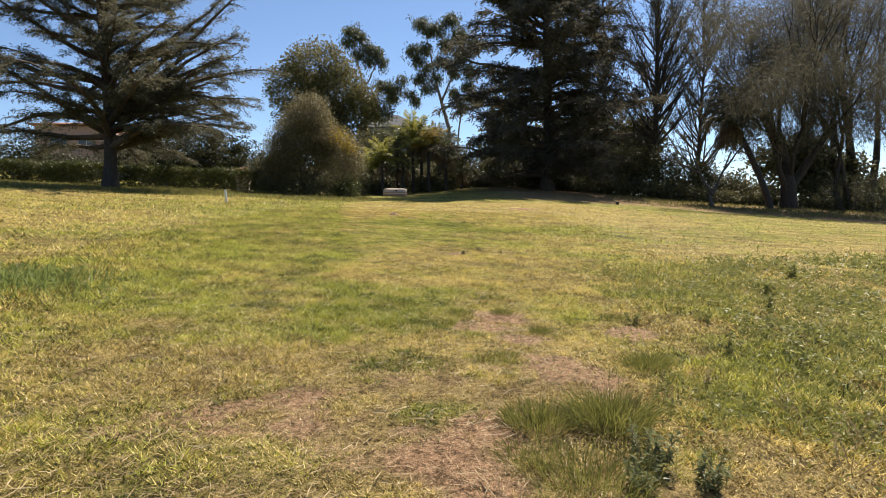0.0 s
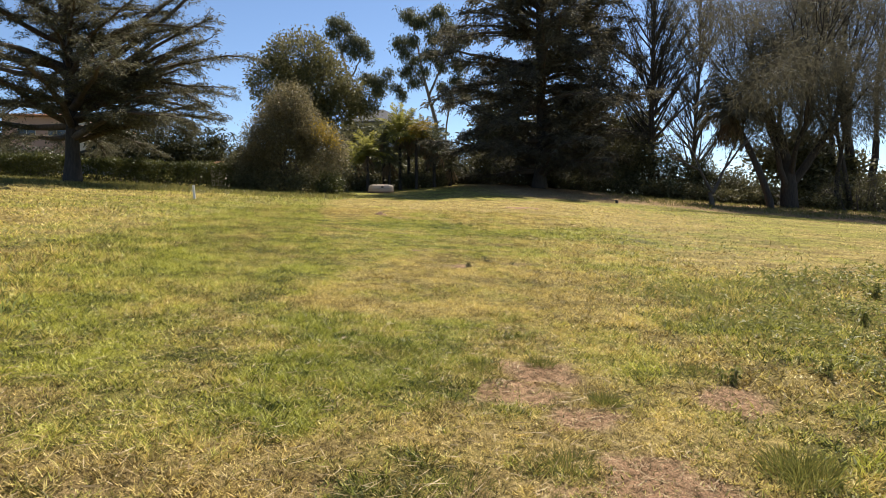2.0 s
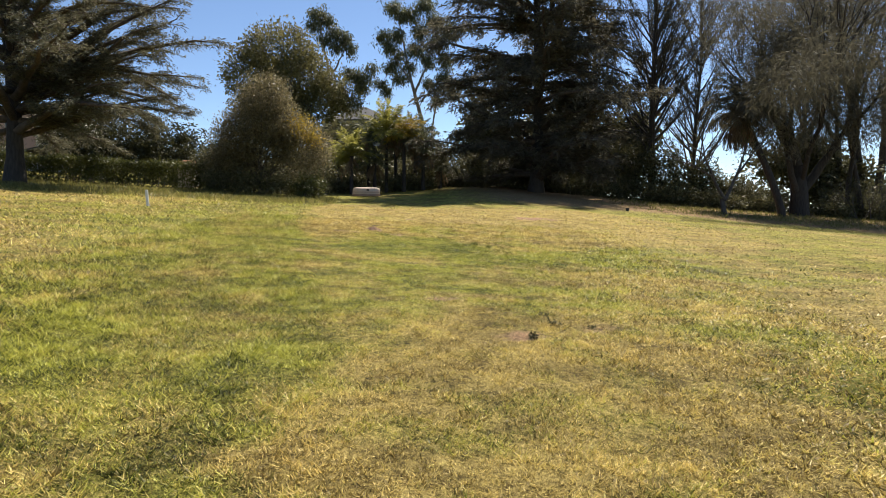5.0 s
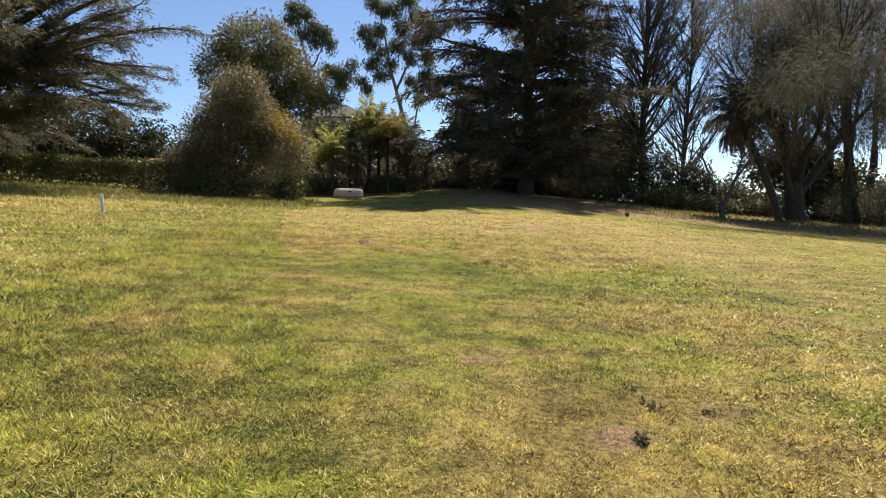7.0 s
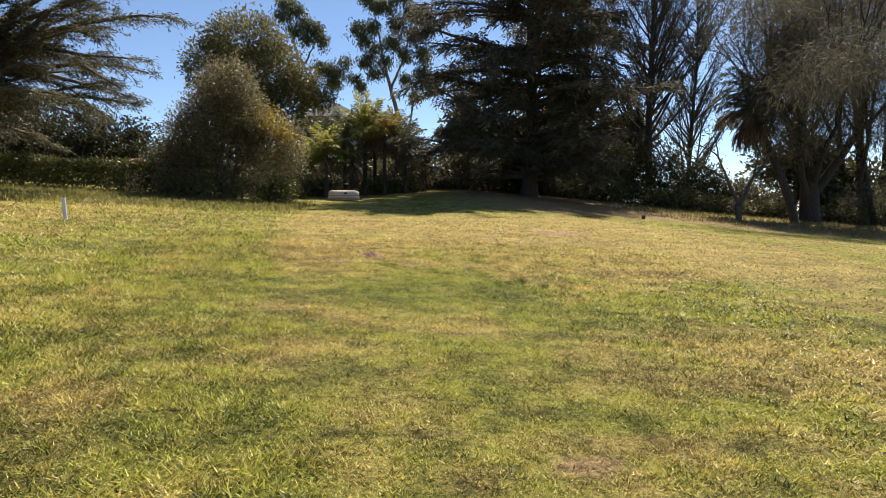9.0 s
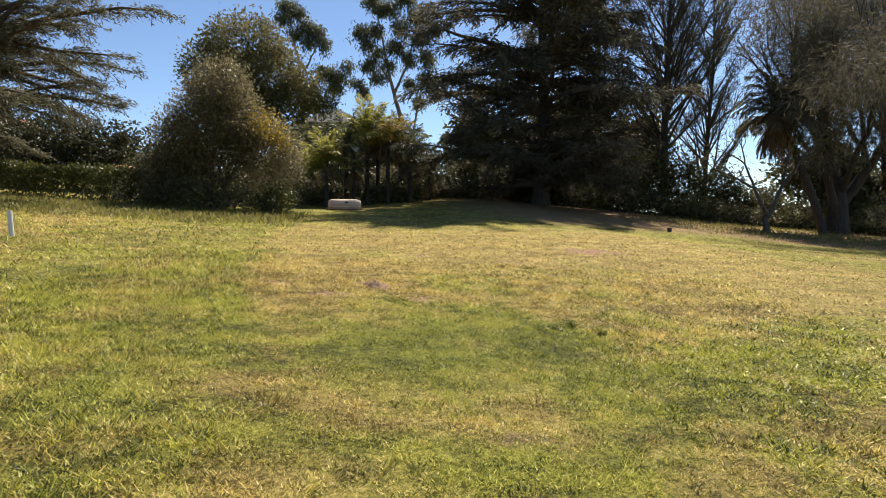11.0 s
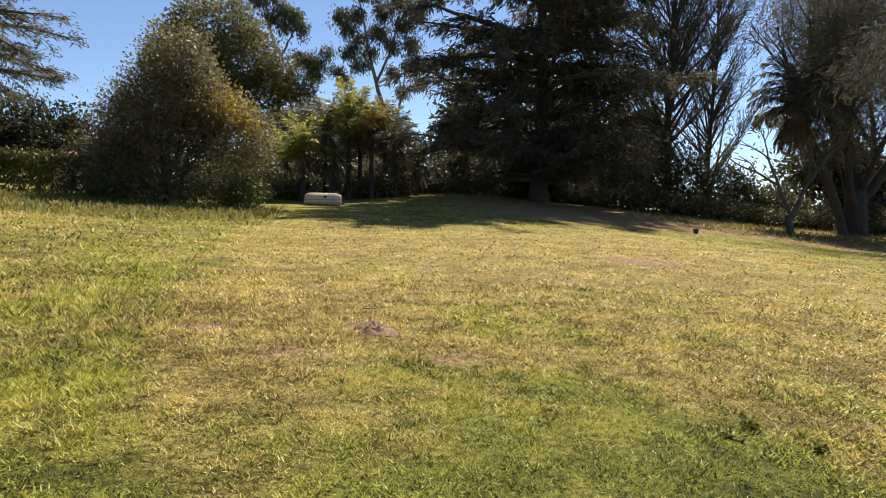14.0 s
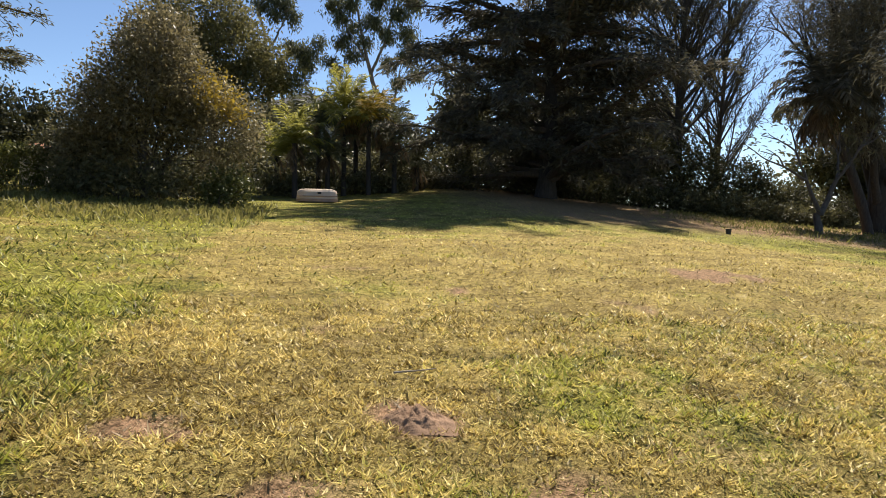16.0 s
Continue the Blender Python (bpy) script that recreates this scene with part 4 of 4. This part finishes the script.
DARK_SHRUB = "dark evergreen shrub in the tree line's shade"
for x, y, w, h, n in ((11.5, 55, 4, 1.6, 240), (14.5, 54.5, 4, 1.7, 260), (17.4, 53.6, 3.8, 1.6, 260), (20, 53, 3.6, 1.5, 240), (22.6, 52.8, 3.4, 1.3, 220), (24.8, 53.4, 3.2, 1.2, 200), (30.4, 52.6, 3.2, 1.2, 180), (33.6, 52.6, 3.4, 1.4, 180), (-6.2, 52.6, 2.6, 1.3, 160), (-2.6, 54, 2.8, 1.4, 180), (-0.6, 54.6, 2.6, 1.3, 160), (-4.8, 55, 2.6, 1.5, 160), (-7.2, 56, 3.6, 2.8, 240), (-4.4, 57.5, 3.6, 3.2, 260), (-1.4, 58, 3.6, 3.2, 260), (1.2, 57, 3.2, 2.6, 220), (-5.3, 57, 4, 2.2, 220), (-0.2, 59, 4, 2.6, 240), (3.2, 58, 4, 3.0, 260), (6, 59.5, 5, 4.0, 320), (10.1, 60, 5, 3.6, 320), (12.8, 58, 4.5, 3.6, 300), (15.5, 57, 4.5, 5.2, 420),
                      (18.2, 55.5, 4.2, 5.4, 460), (20.6, 55, 3.4, 4.0, 340), (22.9, 55, 3.6, 2.8, 300), (25.1, 55.5, 3.2, 2.0, 260), (27.4, 55.5, 2.6, 1.5, 200), (32.6, 55, 3.6, 2.0, 220), (36.2, 54.5, 4, 2.2, 220), (40.3, 54, 5, 2.6, 240), (44.4, 54, 5, 3, 240),
                      (7.7, 57.5, 5, 1.7, 260), (11.4, 57, 5, 1.7, 260), (3.6, 56.5, 4, 1.7, 220), (8, 63, 6, 5.2, 380), (13.6, 64, 6, 5.4, 380), (1.8, 64, 5, 4.6, 300), (-8.3, 49, 4, 2.6, 260), (-3.8, 62, 4, 3.0, 220)):
    shrub(on(x, y), w, w * 0.8, h, DARK_SHRUB, M_SHRUB, n, 0.22, "shrubs under the trees")
shrub(on(-6.9, 41.0), 1.8, 1.6, 1.3, "low bright green shrub", M_HEDGE, 180, 0.14)
shrub(on(-12.6, 42.6), 3.0, 2.2, 2.8, "dark reddish shrub at the hedge's end", M_SHRUB, 260, 0.14)
shrub(on(-9.4, 43.8), 5.0, 2.0, 2.0, "dark low shrub behind the bronze tree", M_SHRUB, 300, 0.16)
shrub(on(-10, 41.2), 4.2, 1.6, 1.6, "dark low shrub beneath the bronze tree", M_SHRUB, 300, 0.14)
for x, y, w, h in ((-29.2, 43, 5, 3.3), (-26.2, 43.5, 3.0, 1.7)):
    shrub(on(x, y), w, 3, h, "tall loose green shrub behind the hedge", M_BUSH, 420, 0.18, "shrubs behind the hedge")
for x, y, w, h, n in ((-22.5, 50, 6.4, 5.6, 1000), (-17.9, 50.5, 6, 5.0, 900), (-14.4, 52, 5, 3.6, 600), (-32.3, 54, 5, 2.2, 300)):
    shrub(on(x, y), w, 4.5, h, "broad dark green bush behind the hedge", M_BUSH, n, 0.22, "bushes behind the hedge")


for x, y, w, h, n in ((31.5, 60, 6, 7, 320), (35.5, 61, 6, 7, 320), (6.4, 70, 7, 10, 380), (13.6, 71, 8, 11, 400), (23.9, 72, 6, 6, 220), (12, 62, 5, 6.5, 300), (15.3, 61.5, 5, 6.2, 300), (17.9, 63, 5, 8, 320), (35.2, 70, 8, 8, 340), (43.4, 66, 10, 9, 380), (49.5, 60, 9, 9, 380), (-2.4, 70, 6, 4.6, 260), (-9.1, 72, 7, 6.0, 330)):
    lobes = [(rng.uniform(-0.3, 0.3) * w, rng.uniform(-0.3, 0.3) * w, h * rng.uniform(0.25, 0.85), w * rng.uniform(0.2, 0.36), w * 0.3, h * rng.uniform(0.1, 0.18)) for _ in range(9)]
    broadleaf("woodland_tree", on(x, y), "dark evergreen tree at the back of the tree line", lobes, M_SHRUB, n, 13, 0.5, 0.5, 0.22, 1, 26, shell=0.3, group="trees at the back")


# ---- buildings ----
def window(house, x, y, z, w, h):
    """A framed window on a wall that faces -y."""
    wd = part("window", box(x - w / 2, y - 0.03, z, x + w / 2, y + 0.1, z + h), M_GLASS, house)
    for b in ((x - w / 2 - 0.06, z - 0.06, x - w / 2, z + h + 0.06), (x + w / 2, z - 0.06, x + w / 2 + 0.06, z + h + 0.06), (x - w / 2, z + h, x + w / 2, z + h + 0.06), (x - w / 2, z - 0.06, x + w / 2, z), (x - 0.04, z, x + 0.04, z + h)):
        part("frame", box(b[0], y - 0.09, b[1], b[2], y + 0.05, b[3]), M_PALE, wd)


def hip_roof(w, d, z, rise, over, ridge):
    bm = bmesh.new()
    a = [bm.verts.new(p) for p in ((-w / 2 - over, -d / 2 - over, z), (w / 2 + over, -d / 2 - over, z), (w / 2 + over, d / 2 + over, z), (-w / 2 - over, d / 2 + over, z))]
    b = [bm.verts.new(p) for p in ((-w / 2 - over, -d / 2 - over, z + 0.18), (w / 2 + over, -d / 2 - over, z + 0.18), (w / 2 + over, d / 2 + over, z + 0.18), (-w / 2 - over, d / 2 + over, z + 0.18))]
    r = [bm.verts.new((-ridge / 2, 0, z + rise)), bm.verts.new((ridge / 2, 0, z + rise))]
    for f in ((a[3], a[2], a[1], a[0]), (a[0], a[1], b[1], b[0]), (a[1], a[2], b[2], b[1]), (a[2], a[3], b[3], b[2]), (a[3], a[0], b[0], b[3]), (b[0], b[1], r[1], r[0]), (b[2], b[3], r[0], r[1]), (b[1], b[2], r[1]), (b[3], b[0], r[0])):
        bm.faces.new(f)
    return bm


h1 = thing("house", (-43, 78, 7.3), "pink stucco house with a terracotta roof behind the hedge", "house", turn=14)
part("wall", box(-6, -4, -1, 2.6, 4, 5.0), M_PINK, h1)
part("wall", box(2.6, -3, -1, 6.6, 4, 3.6), M_PALE, h1, "pale stucco wing")
part("roof", hip_roof(8.6, 8, 5.0, 0.9, 0.4, 4), M_TERRACOTTA, h1).location = (-1.7, 0, 0)
part("roof", hip_roof(4.0, 7, 3.6, 1.2, 0.35, 1), M_TERRACOTTA, h1).location = (4.6, 0.5, 0)
part("chimney", box(1.4, -4.6, 0, 2.4, -3.9, 5.6, 0.05), M_PALE, h1)
for wx in (-3.6, -0.6):
    window(h1, wx, -4.03, 2.6, 1.7, 1.3)
window(h1, 4.6, -3.03, 1.2, 1.6, 1.2)

h2 = thing("house", on(-10.3, 115), "grey two-storey house on the hill behind palms", "house", turn=-8)
part("wall", box(-5, -5, -4, 5, 5, 2.9), M_GREY_WALL, h2)
part("roof", hip_roof(10, 10, 2.9, 2.9, 0.5, 1), M_GREY_ROOF, h2)
for wx in (-3.2, -0.4, 2.6):
    window(h2, wx, -5.03, 0.6, 1.5, 1.5)

h3 = thing("garden_shed", on(-30.8, 60), "dark-roofed garden shed behind the hedge", "shed", turn=6)
part("wall", box(-3.4, -2, -0.6, 3.4, 2, 1.1), M_GREY_WALL, h3)
bm = bmesh.new()
prof = [(-4.0, 1.0), (0, 1.95), (4.0, 1.0), (4.0, 0.85), (0, 1.8), (-4.0, 0.85)]
rows_ = [[bm.verts.new((px, py, pz)) for px, pz in prof] for py in (-2.4, 2.4)]
for i in range(6):
    bm.faces.new((rows_[0][i], rows_[0][(i + 1) % 6], rows_[1][(i + 1) % 6], rows_[1][i]))
bm.faces.new(rows_[0][::-1])
bm.faces.new(rows_[1])
part("roof", bm, M_DARK_ROOF, h3)

h4 = thing("garden_shelter", on(-15, 46), "small shelter with a terracotta tile roof behind the hedge", "shelter")
part("wall", box(-0.5, -0.4, -0.2, 0.5, 0.4, 1.25), M_PALE, h4)
part("roof", hip_roof(1.0, 0.8, 1.25, 0.42, 0.18, 0.5), M_TERRACOTTA, h4)


# ---- things on the lawn ----
def dinghy(place, turn):
    """An upturned hull: flat bottom upwards, sloped ends, a rim on the grass."""
    t = thing("dinghy", place, "upturned faded cream dinghy lying on the grass", "boat", turn=turn, scale=0.9)
    stations = np.linspace(-1, 1, 17)
    prof = [(-1.0, 0.0), (-1.0, 0.16), (-0.95, 0.34), (-0.86, 0.56), (-0.7, 0.68), (-0.35, 0.72), (0, 0.73), (0.35, 0.72), (0.7, 0.68), (0.86, 0.56), (0.95, 0.34), (1.0, 0.16), (1.0, 0.0)]
    def loft(p0, p1, grow):
        bm = bmesh.new()
        rows = []
        for u in stations:
            e = abs(u) ** 5
            rows.append([bm.verts.new((u * (1.0 + grow) * (1 - 0.06 * z), w * (0.62 + grow) * (1 - 0.5 * e), z * 0.86 * (1 - 0.2 * abs(u) ** 8) + 0.02)) for w, z in prof[p0:p1]])
        for a, b in zip(rows, rows[1:]):
            for i in range(len(a) - 1):
                bm.faces.new((a[i], b[i], b[i + 1], a[i + 1]))
        for r in (rows[0], rows[-1]):
            if len(r) > 3:
                bm.faces.new(r)
        bmesh.ops.recalc_face_normals(bm, faces=bm.faces)
        return bm
    part("hull", loft(1, 12, 0.0), M_HULL, t, smooth=False)
    part("hull_side", loft(0, 2, 0.012), M_HULL_LOW, t, "stained tan lower side")
    part("hull_side", loft(11, 13, 0.012), M_HULL_LOW, t, "stained tan lower side")
    part("rub_rail", box(-0.98, -0.645, 0.26, 0.98, -0.59, 0.3, 0.012), M_HULL_LOW, t)
    part("drain_plate", box(0.02, -0.61, 0.38, 0.2, -0.5, 0.49, 0.01), M_DARK, t, "small dark plate")
    return t


dinghy(on(-4.1, 47.4), 4)

post = thing("marker_post", on(-8.9, 25.5), "short white marker post standing in the grass", "post")
bm = bmesh.new()
bmesh.ops.create_cone(bm, cap_ends=True, segments=14, radius1=0.045, radius2=0.045, depth=0.6, matrix=Matrix.Translation((0, 0, 0.2)))
bmesh.ops.bevel(bm, geom=[e for e in bm.edges if e.calc_face_angle(0) > 1], offset=0.006, segments=2, affect="EDGES")
part("pipe", bm, M_WHITE, post)
post.matrix_world = post.matrix_world @ Matrix.Rotation(radians(-4), 4, "Y")


def mound(place, w, h):
    t = thing("soil_mound", place, "low mound of loose brown soil thrown up by a burrow", "mound")
    bm = bmesh.new()
    bmesh.ops.create_grid(bm, x_segments=40, y_segments=40, size=1)
    for v in bm.verts:
        r = math.hypot(v.co.x, v.co.y)
        k = max(0.0, 1 - r * r) ** 1.4
        lump = noise.noise(v.co * 3.1) * 0.35 + noise.noise(v.co * 9) * 0.3 + noise.noise(v.co * 22) * 0.16
        v.co = Vector((v.co.x * w, v.co.y * w * 0.8, h * k * (0.9 + 1.3 * lump) + 0.012 * lump - 0.004 - 0.03 * max(0, r - 0.9)))
    bmesh.ops.delete(bm, geom=[v for v in bm.verts if v.co.z < -0.02], context="VERTS")
    part("soil", bm, M_SOIL, t, smooth=True)
    return t


mound(on(-1.78, 22.0), 0.23, 0.085)


def tuft(place, r, h, n, label, mat_=None, fan=0.6):
    s = Soup()
    a, q = rng.uniform(0, 2 * np.pi, n), r * rng.random(n) ** 0.7
    root = np.stack([q * np.cos(a), q * np.sin(a), np.full(n, -0.02)], 1)
    out = np.stack([np.cos(a), np.sin(a), np.zeros(n)], 1) * (fan * q / r)[:, None] + rng.normal(size=(n, 3)) * 0.28
    out[:, 2] = 1
    s.kites(root, out, h * rng.uniform(0.5, 1.25, n), 0.0048, 0.0, 0.3)
    t = s.link("grass_tuft", mat_ or M_TUFT)
    t.matrix_world = pose(*place)
    return tagged(t, label, "grass tuft", "tufts on the lawn")


for x, y, r, h, n in ((1.49, 4.1, 0.27, 0.34, 1400), (0.98, 4.05, 0.24, 0.24, 900), (2.17, 5.55, 0.2, 0.22, 800), (1.31, 6.5, 0.1, 0.14, 320), (0.96, 7.3, 0.11, 0.13, 300), (0.81, 5.5, 0.18, 0.13, 320), (2.28, 7.4, 0.16, 0.12, 260),
                      (1.18, 3.25, 0.36, 0.22, 900), (0.9, 3.55, 0.24, 0.16, 420), (0.0, 6.55, 0.09, 0.09, 160), (0.42, 7.1, 0.2, 0.13, 260), (-0.3, 7.3, 0.25, 0.13, 260), (0.25, 5.25, 0.16, 0.1, 180)):
    tuft(on(x, y), r, h, n, "spiky clump of green and yellow grass on dry ground")


def weed_plant(place, h, n, label, mat_, leaf, aspect, stalks=5):
    t = thing("weed_plant", place, label, "weed", "weeds beside the start")
    leaves = Soup()
    for _ in range(stalks):
        stem = Soup()
        pts = path_from((rng.normal() * 0.03, rng.normal() * 0.03, -0.02), (rng.normal() * 0.45, rng.normal() * 0.45, 1), h * rng.uniform(0.7, 1.1), 5, 0.1)
        stem.tube(pts, np.linspace(0.004, 0.0015, 6), 4)
        stem.link("stem", M_STRAW, t)
        q, w = along(pts, rng.uniform(0.1, 1, n // stalks))
        way = w * 0.5 + rng.normal(size=q.shape) * 0.8
        leaves.kites(q, way, leaf * rng.uniform(0.5, 1.4, len(q)), leaf * aspect, 0.2, 0.2)
    leaves.link("foliage", mat_, t)


SAGE, DRY, LEAFY, DARK_WEED = "feathery grey-green weed beside grass tufts", "dry brown weed with thin stalks", "leafy green weed in rough grass", "small dark weed on bare soil"
for x, y, h, n, text, mat_, leaf, asp, st in ((1.6, 3.5, 0.28, 560, SAGE, M_SAGE, 0.055, 0.25, 11), (1.85, 3.3, 0.24, 420, SAGE, M_SAGE, 0.05, 0.25, 9), (1.45, 3.2, 0.2, 320, SAGE, M_SAGE, 0.05, 0.25, 8), (3.24, 4.1, 0.36, 80, DRY, M_STRAW, 0.03, 0.4, 7), (2.9, 3.7, 0.34, 80, DRY, M_STRAW, 0.03, 0.4, 7), (3.0, 4.6, 0.28, 60, DRY, M_STRAW, 0.03, 0.4, 6),
                                              (2.6, 5.2, 0.2, 60, DRY, M_STRAW, 0.03, 0.4, 6), (3.2, 6.2, 0.24, 120, LEAFY, M_WEED, 0.06, 0.35, 6), (3.7, 5.8, 0.24, 130, LEAFY, M_WEED, 0.06, 0.35, 6), (2.5, 7.1, 0.2, 110, LEAFY, M_WEED, 0.055, 0.35, 5), (3.4, 7.4, 0.22, 120, LEAFY, M_WEED, 0.06, 0.35, 6), (4.6, 8.3, 0.24, 130, LEAFY, M_WEED, 0.07, 0.35, 6), (2.05, 4.6, 0.2, 120, LEAFY, M_WEED, 0.05, 0.3, 5), (5.2, 9.6, 0.26, 140, LEAFY, M_WEED, 0.07, 0.35, 6), (6.4, 11.2, 0.28, 140, LEAFY, M_WEED, 0.08, 0.35, 6),
                                              (0.88, 12.55, 0.08, 80, DARK_WEED, M_SHRUB, 0.04, 0.4, 5), (0.58, 11.85, 0.09, 90, DARK_WEED, M_SHRUB, 0.04, 0.4, 5), (0.87, 12.9, 0.05, 50, DARK_WEED, M_SHRUB, 0.04, 0.4, 4), (1.3, 12.45, 0.05, 50, DARK_WEED, M_SHRUB, 0.04, 0.4, 4), (0.66, 20.0, 0.09, 120, DARK_WEED, M_WEED, 0.05, 0.4, 6), (0.95, 19.7, 0.08, 90, DARK_WEED, M_WEED, 0.05, 0.4, 5), (-3.58, 22.4, 0.05, 50, DARK_WEED, M_SHRUB, 0.03, 0.4, 4), (-3.15, 21.95, 0.04, 60, DARK_WEED, M_SHRUB, 0.03, 0.4, 5), (0.45, 19.9, 0.06, 70, DARK_WEED, M_WEED, 0.05, 0.4, 5)):
    weed_plant(on(x, y), h, n, text, mat_, leaf, asp, st)


def build_weeds():
    """Broad and thin weeds on the right of the start, and the tall grass along the hedge."""
    s = Soup()
    x, y = rng.uniform(0.3, 13, 60000), rng.uniform(2.2, 17, 60000)
    weeds = turf(x, y)[4]
    d = reach(x, y)
    k = rng.random(60000) < weeds * np.clip((4 / d) ** 1.2, 0, 1) * S(vnoise(x, y, 0.7, 31) + 0.3 * vnoise(x, y, 0.2, 33), 0.3, 0.95) * 0.8
    x, y, d = x[k], y[k], d[k]
    per = 7
    size = np.clip((d / 4) ** 0.6, 1, 2.5)
    tall = (0.03 + 0.16 * vnoise(x, y, 1.1, 32) ** 1.5) * rng.uniform(0.5, 1.4, len(x))
    u = rng.random((len(x), per))
    root = np.stack([np.repeat(x, per), np.repeat(y, per), np.repeat(terrain(x, y), per) + (u * tall[:, None]).ravel()], 1)
    root[:, :2] += rng.normal(size=(len(root), 2)) * 0.02
    way = rng.normal(size=root.shape) * np.array([1, 1, 0.4]) + np.array([0, 0, 0.7])
    s.kites(root, way, 0.048 * np.repeat(size, per) * rng.uniform(0.5, 1.7, len(root)), 0.0125 * np.repeat(size, per), 0.2, 0.25)
    n = 22000
    x, y = rng.uniform(0.4, 9, n), rng.uniform(2.2, 12, n)
    weeds = turf(x, y)[4]
    k = rng.random(n) < weeds
    x, y = x[k], y[k]
    way = rng.normal(size=(len(x), 3)) * 0.35 + np.array([0, 0, 1])
    s.kites(np.stack([x, y, terrain(x, y)], 1), way, rng.uniform(0.06, 0.3, len(x)) * (0.4 + 0.8 * vnoise(x, y, 0.9, 34)), 0.007, 0.0, 0.3)
    ob = s.link("weeds", M_WEED)
    tagged(ob, "knee-low green and yellowing weeds at the lawn's edge", "weeds", kind="stuff")
    s = Soup()
    n = 60000
    x, y = np.concatenate([rng.uniform(-30, -2, n - 14000), rng.uniform(10, 42, 14000)]), np.concatenate([rng.uniform(22, 43, n - 14000), rng.uniform(37, 54, 14000)])
    strip = turf(x, y)[5]
    k = rng.random(n) < strip
    x, y = x[k], y[k]
    way = rng.normal(size=(len(x), 3)) * 0.4 + np.array([0, 0, 1])
    s.kites(np.stack([x, y, terrain(x, y) - 0.02], 1), way, rng.uniform(0.12, 0.4, len(x)), 0.04, 0.0, 0.3)
    ob = s.link("long_grass", M_LONG)
    tagged(ob, "long uncut green grass in front of the hedge", "long grass", kind="stuff")
    s = Soup()
    n = 1900
    x, y = rng.normal(-4.85, 0.5, n), rng.normal(7.35, 0.4, n)
    way = rng.normal(size=(n, 3)) * 0.45 + np.array([0, 0, 1])
    s.kites(np.stack([x, y, terrain(x, y) - 0.02], 1), way, rng.uniform(0.12, 0.32, n), 0.016, 0.0, 0.35)
    ob = s.link("broad_grass", M_BROAD)
    tagged(ob, "patch of broad-bladed bright green grass", "long grass", kind="stuff")
    s = Soup()
    n = 5200
    x, y = rng.uniform(-4, 1.6, n), 2.4 + 6 * rng.random(n) ** 1.6
    a = rng.uniform(0, 2 * np.pi, n)
    way = np.stack([np.cos(a), np.sin(a), rng.normal(size=n) * 0.08], 1)
    s.kites(np.stack([x, y, terrain(x, y) + 0.02 + 0.02 * rng.random(n)], 1), way, rng.uniform(0.05, 0.2, n), 0.006, 0.5)
    ob = s.link("straw", M_STRAW)
    tagged(ob, "loose dry straw clippings on bare ground", "straw", kind="stuff")


build_weeds()

# fallen wood, stones and a dark lump under the trees
log = thing("fallen_log", on(20.4, 45), "thin pale fallen log beside the tree line", "log", turn=-80)
s = Soup()
s.tube(path_from((-2.6, 0, 0.1), (1, 0, 0), 5.2, 9, 0.03), np.linspace(0.11, 0.06, 10), 9, 0.15)
s.link("stem", M_WOOD, log)
lump = thing("dark_bucket", on(10.25, 38.8), "small black bucket standing in the shade", "bucket")
bm = bmesh.new()
bmesh.ops.create_cone(bm, cap_ends=True, segments=18, radius1=0.08, radius2=0.1, depth=0.18, matrix=Matrix.Translation((0, 0, 0.08)))
part("body", bm, M_DARK, lump)
bm = bmesh.new()
bmesh.ops.create_cone(bm, cap_ends=False, segments=18, radius1=0.108, radius2=0.108, depth=0.016, matrix=Matrix.Translation((0, 0, 0.165)))
part("rim", bm, M_DARK, lump)
stick = thing("stick", on(-1.71, 22.75), "thin dry twig lying on the grass", "stick", turn=10)
s = Soup()
s.tube(path_from((-0.15, 0, 0.045), (1, 0.1, 0), 0.3, 4, 0.05), np.linspace(0.008, 0.004, 5), 6)
s.link("twig", M_WOOD, stick)
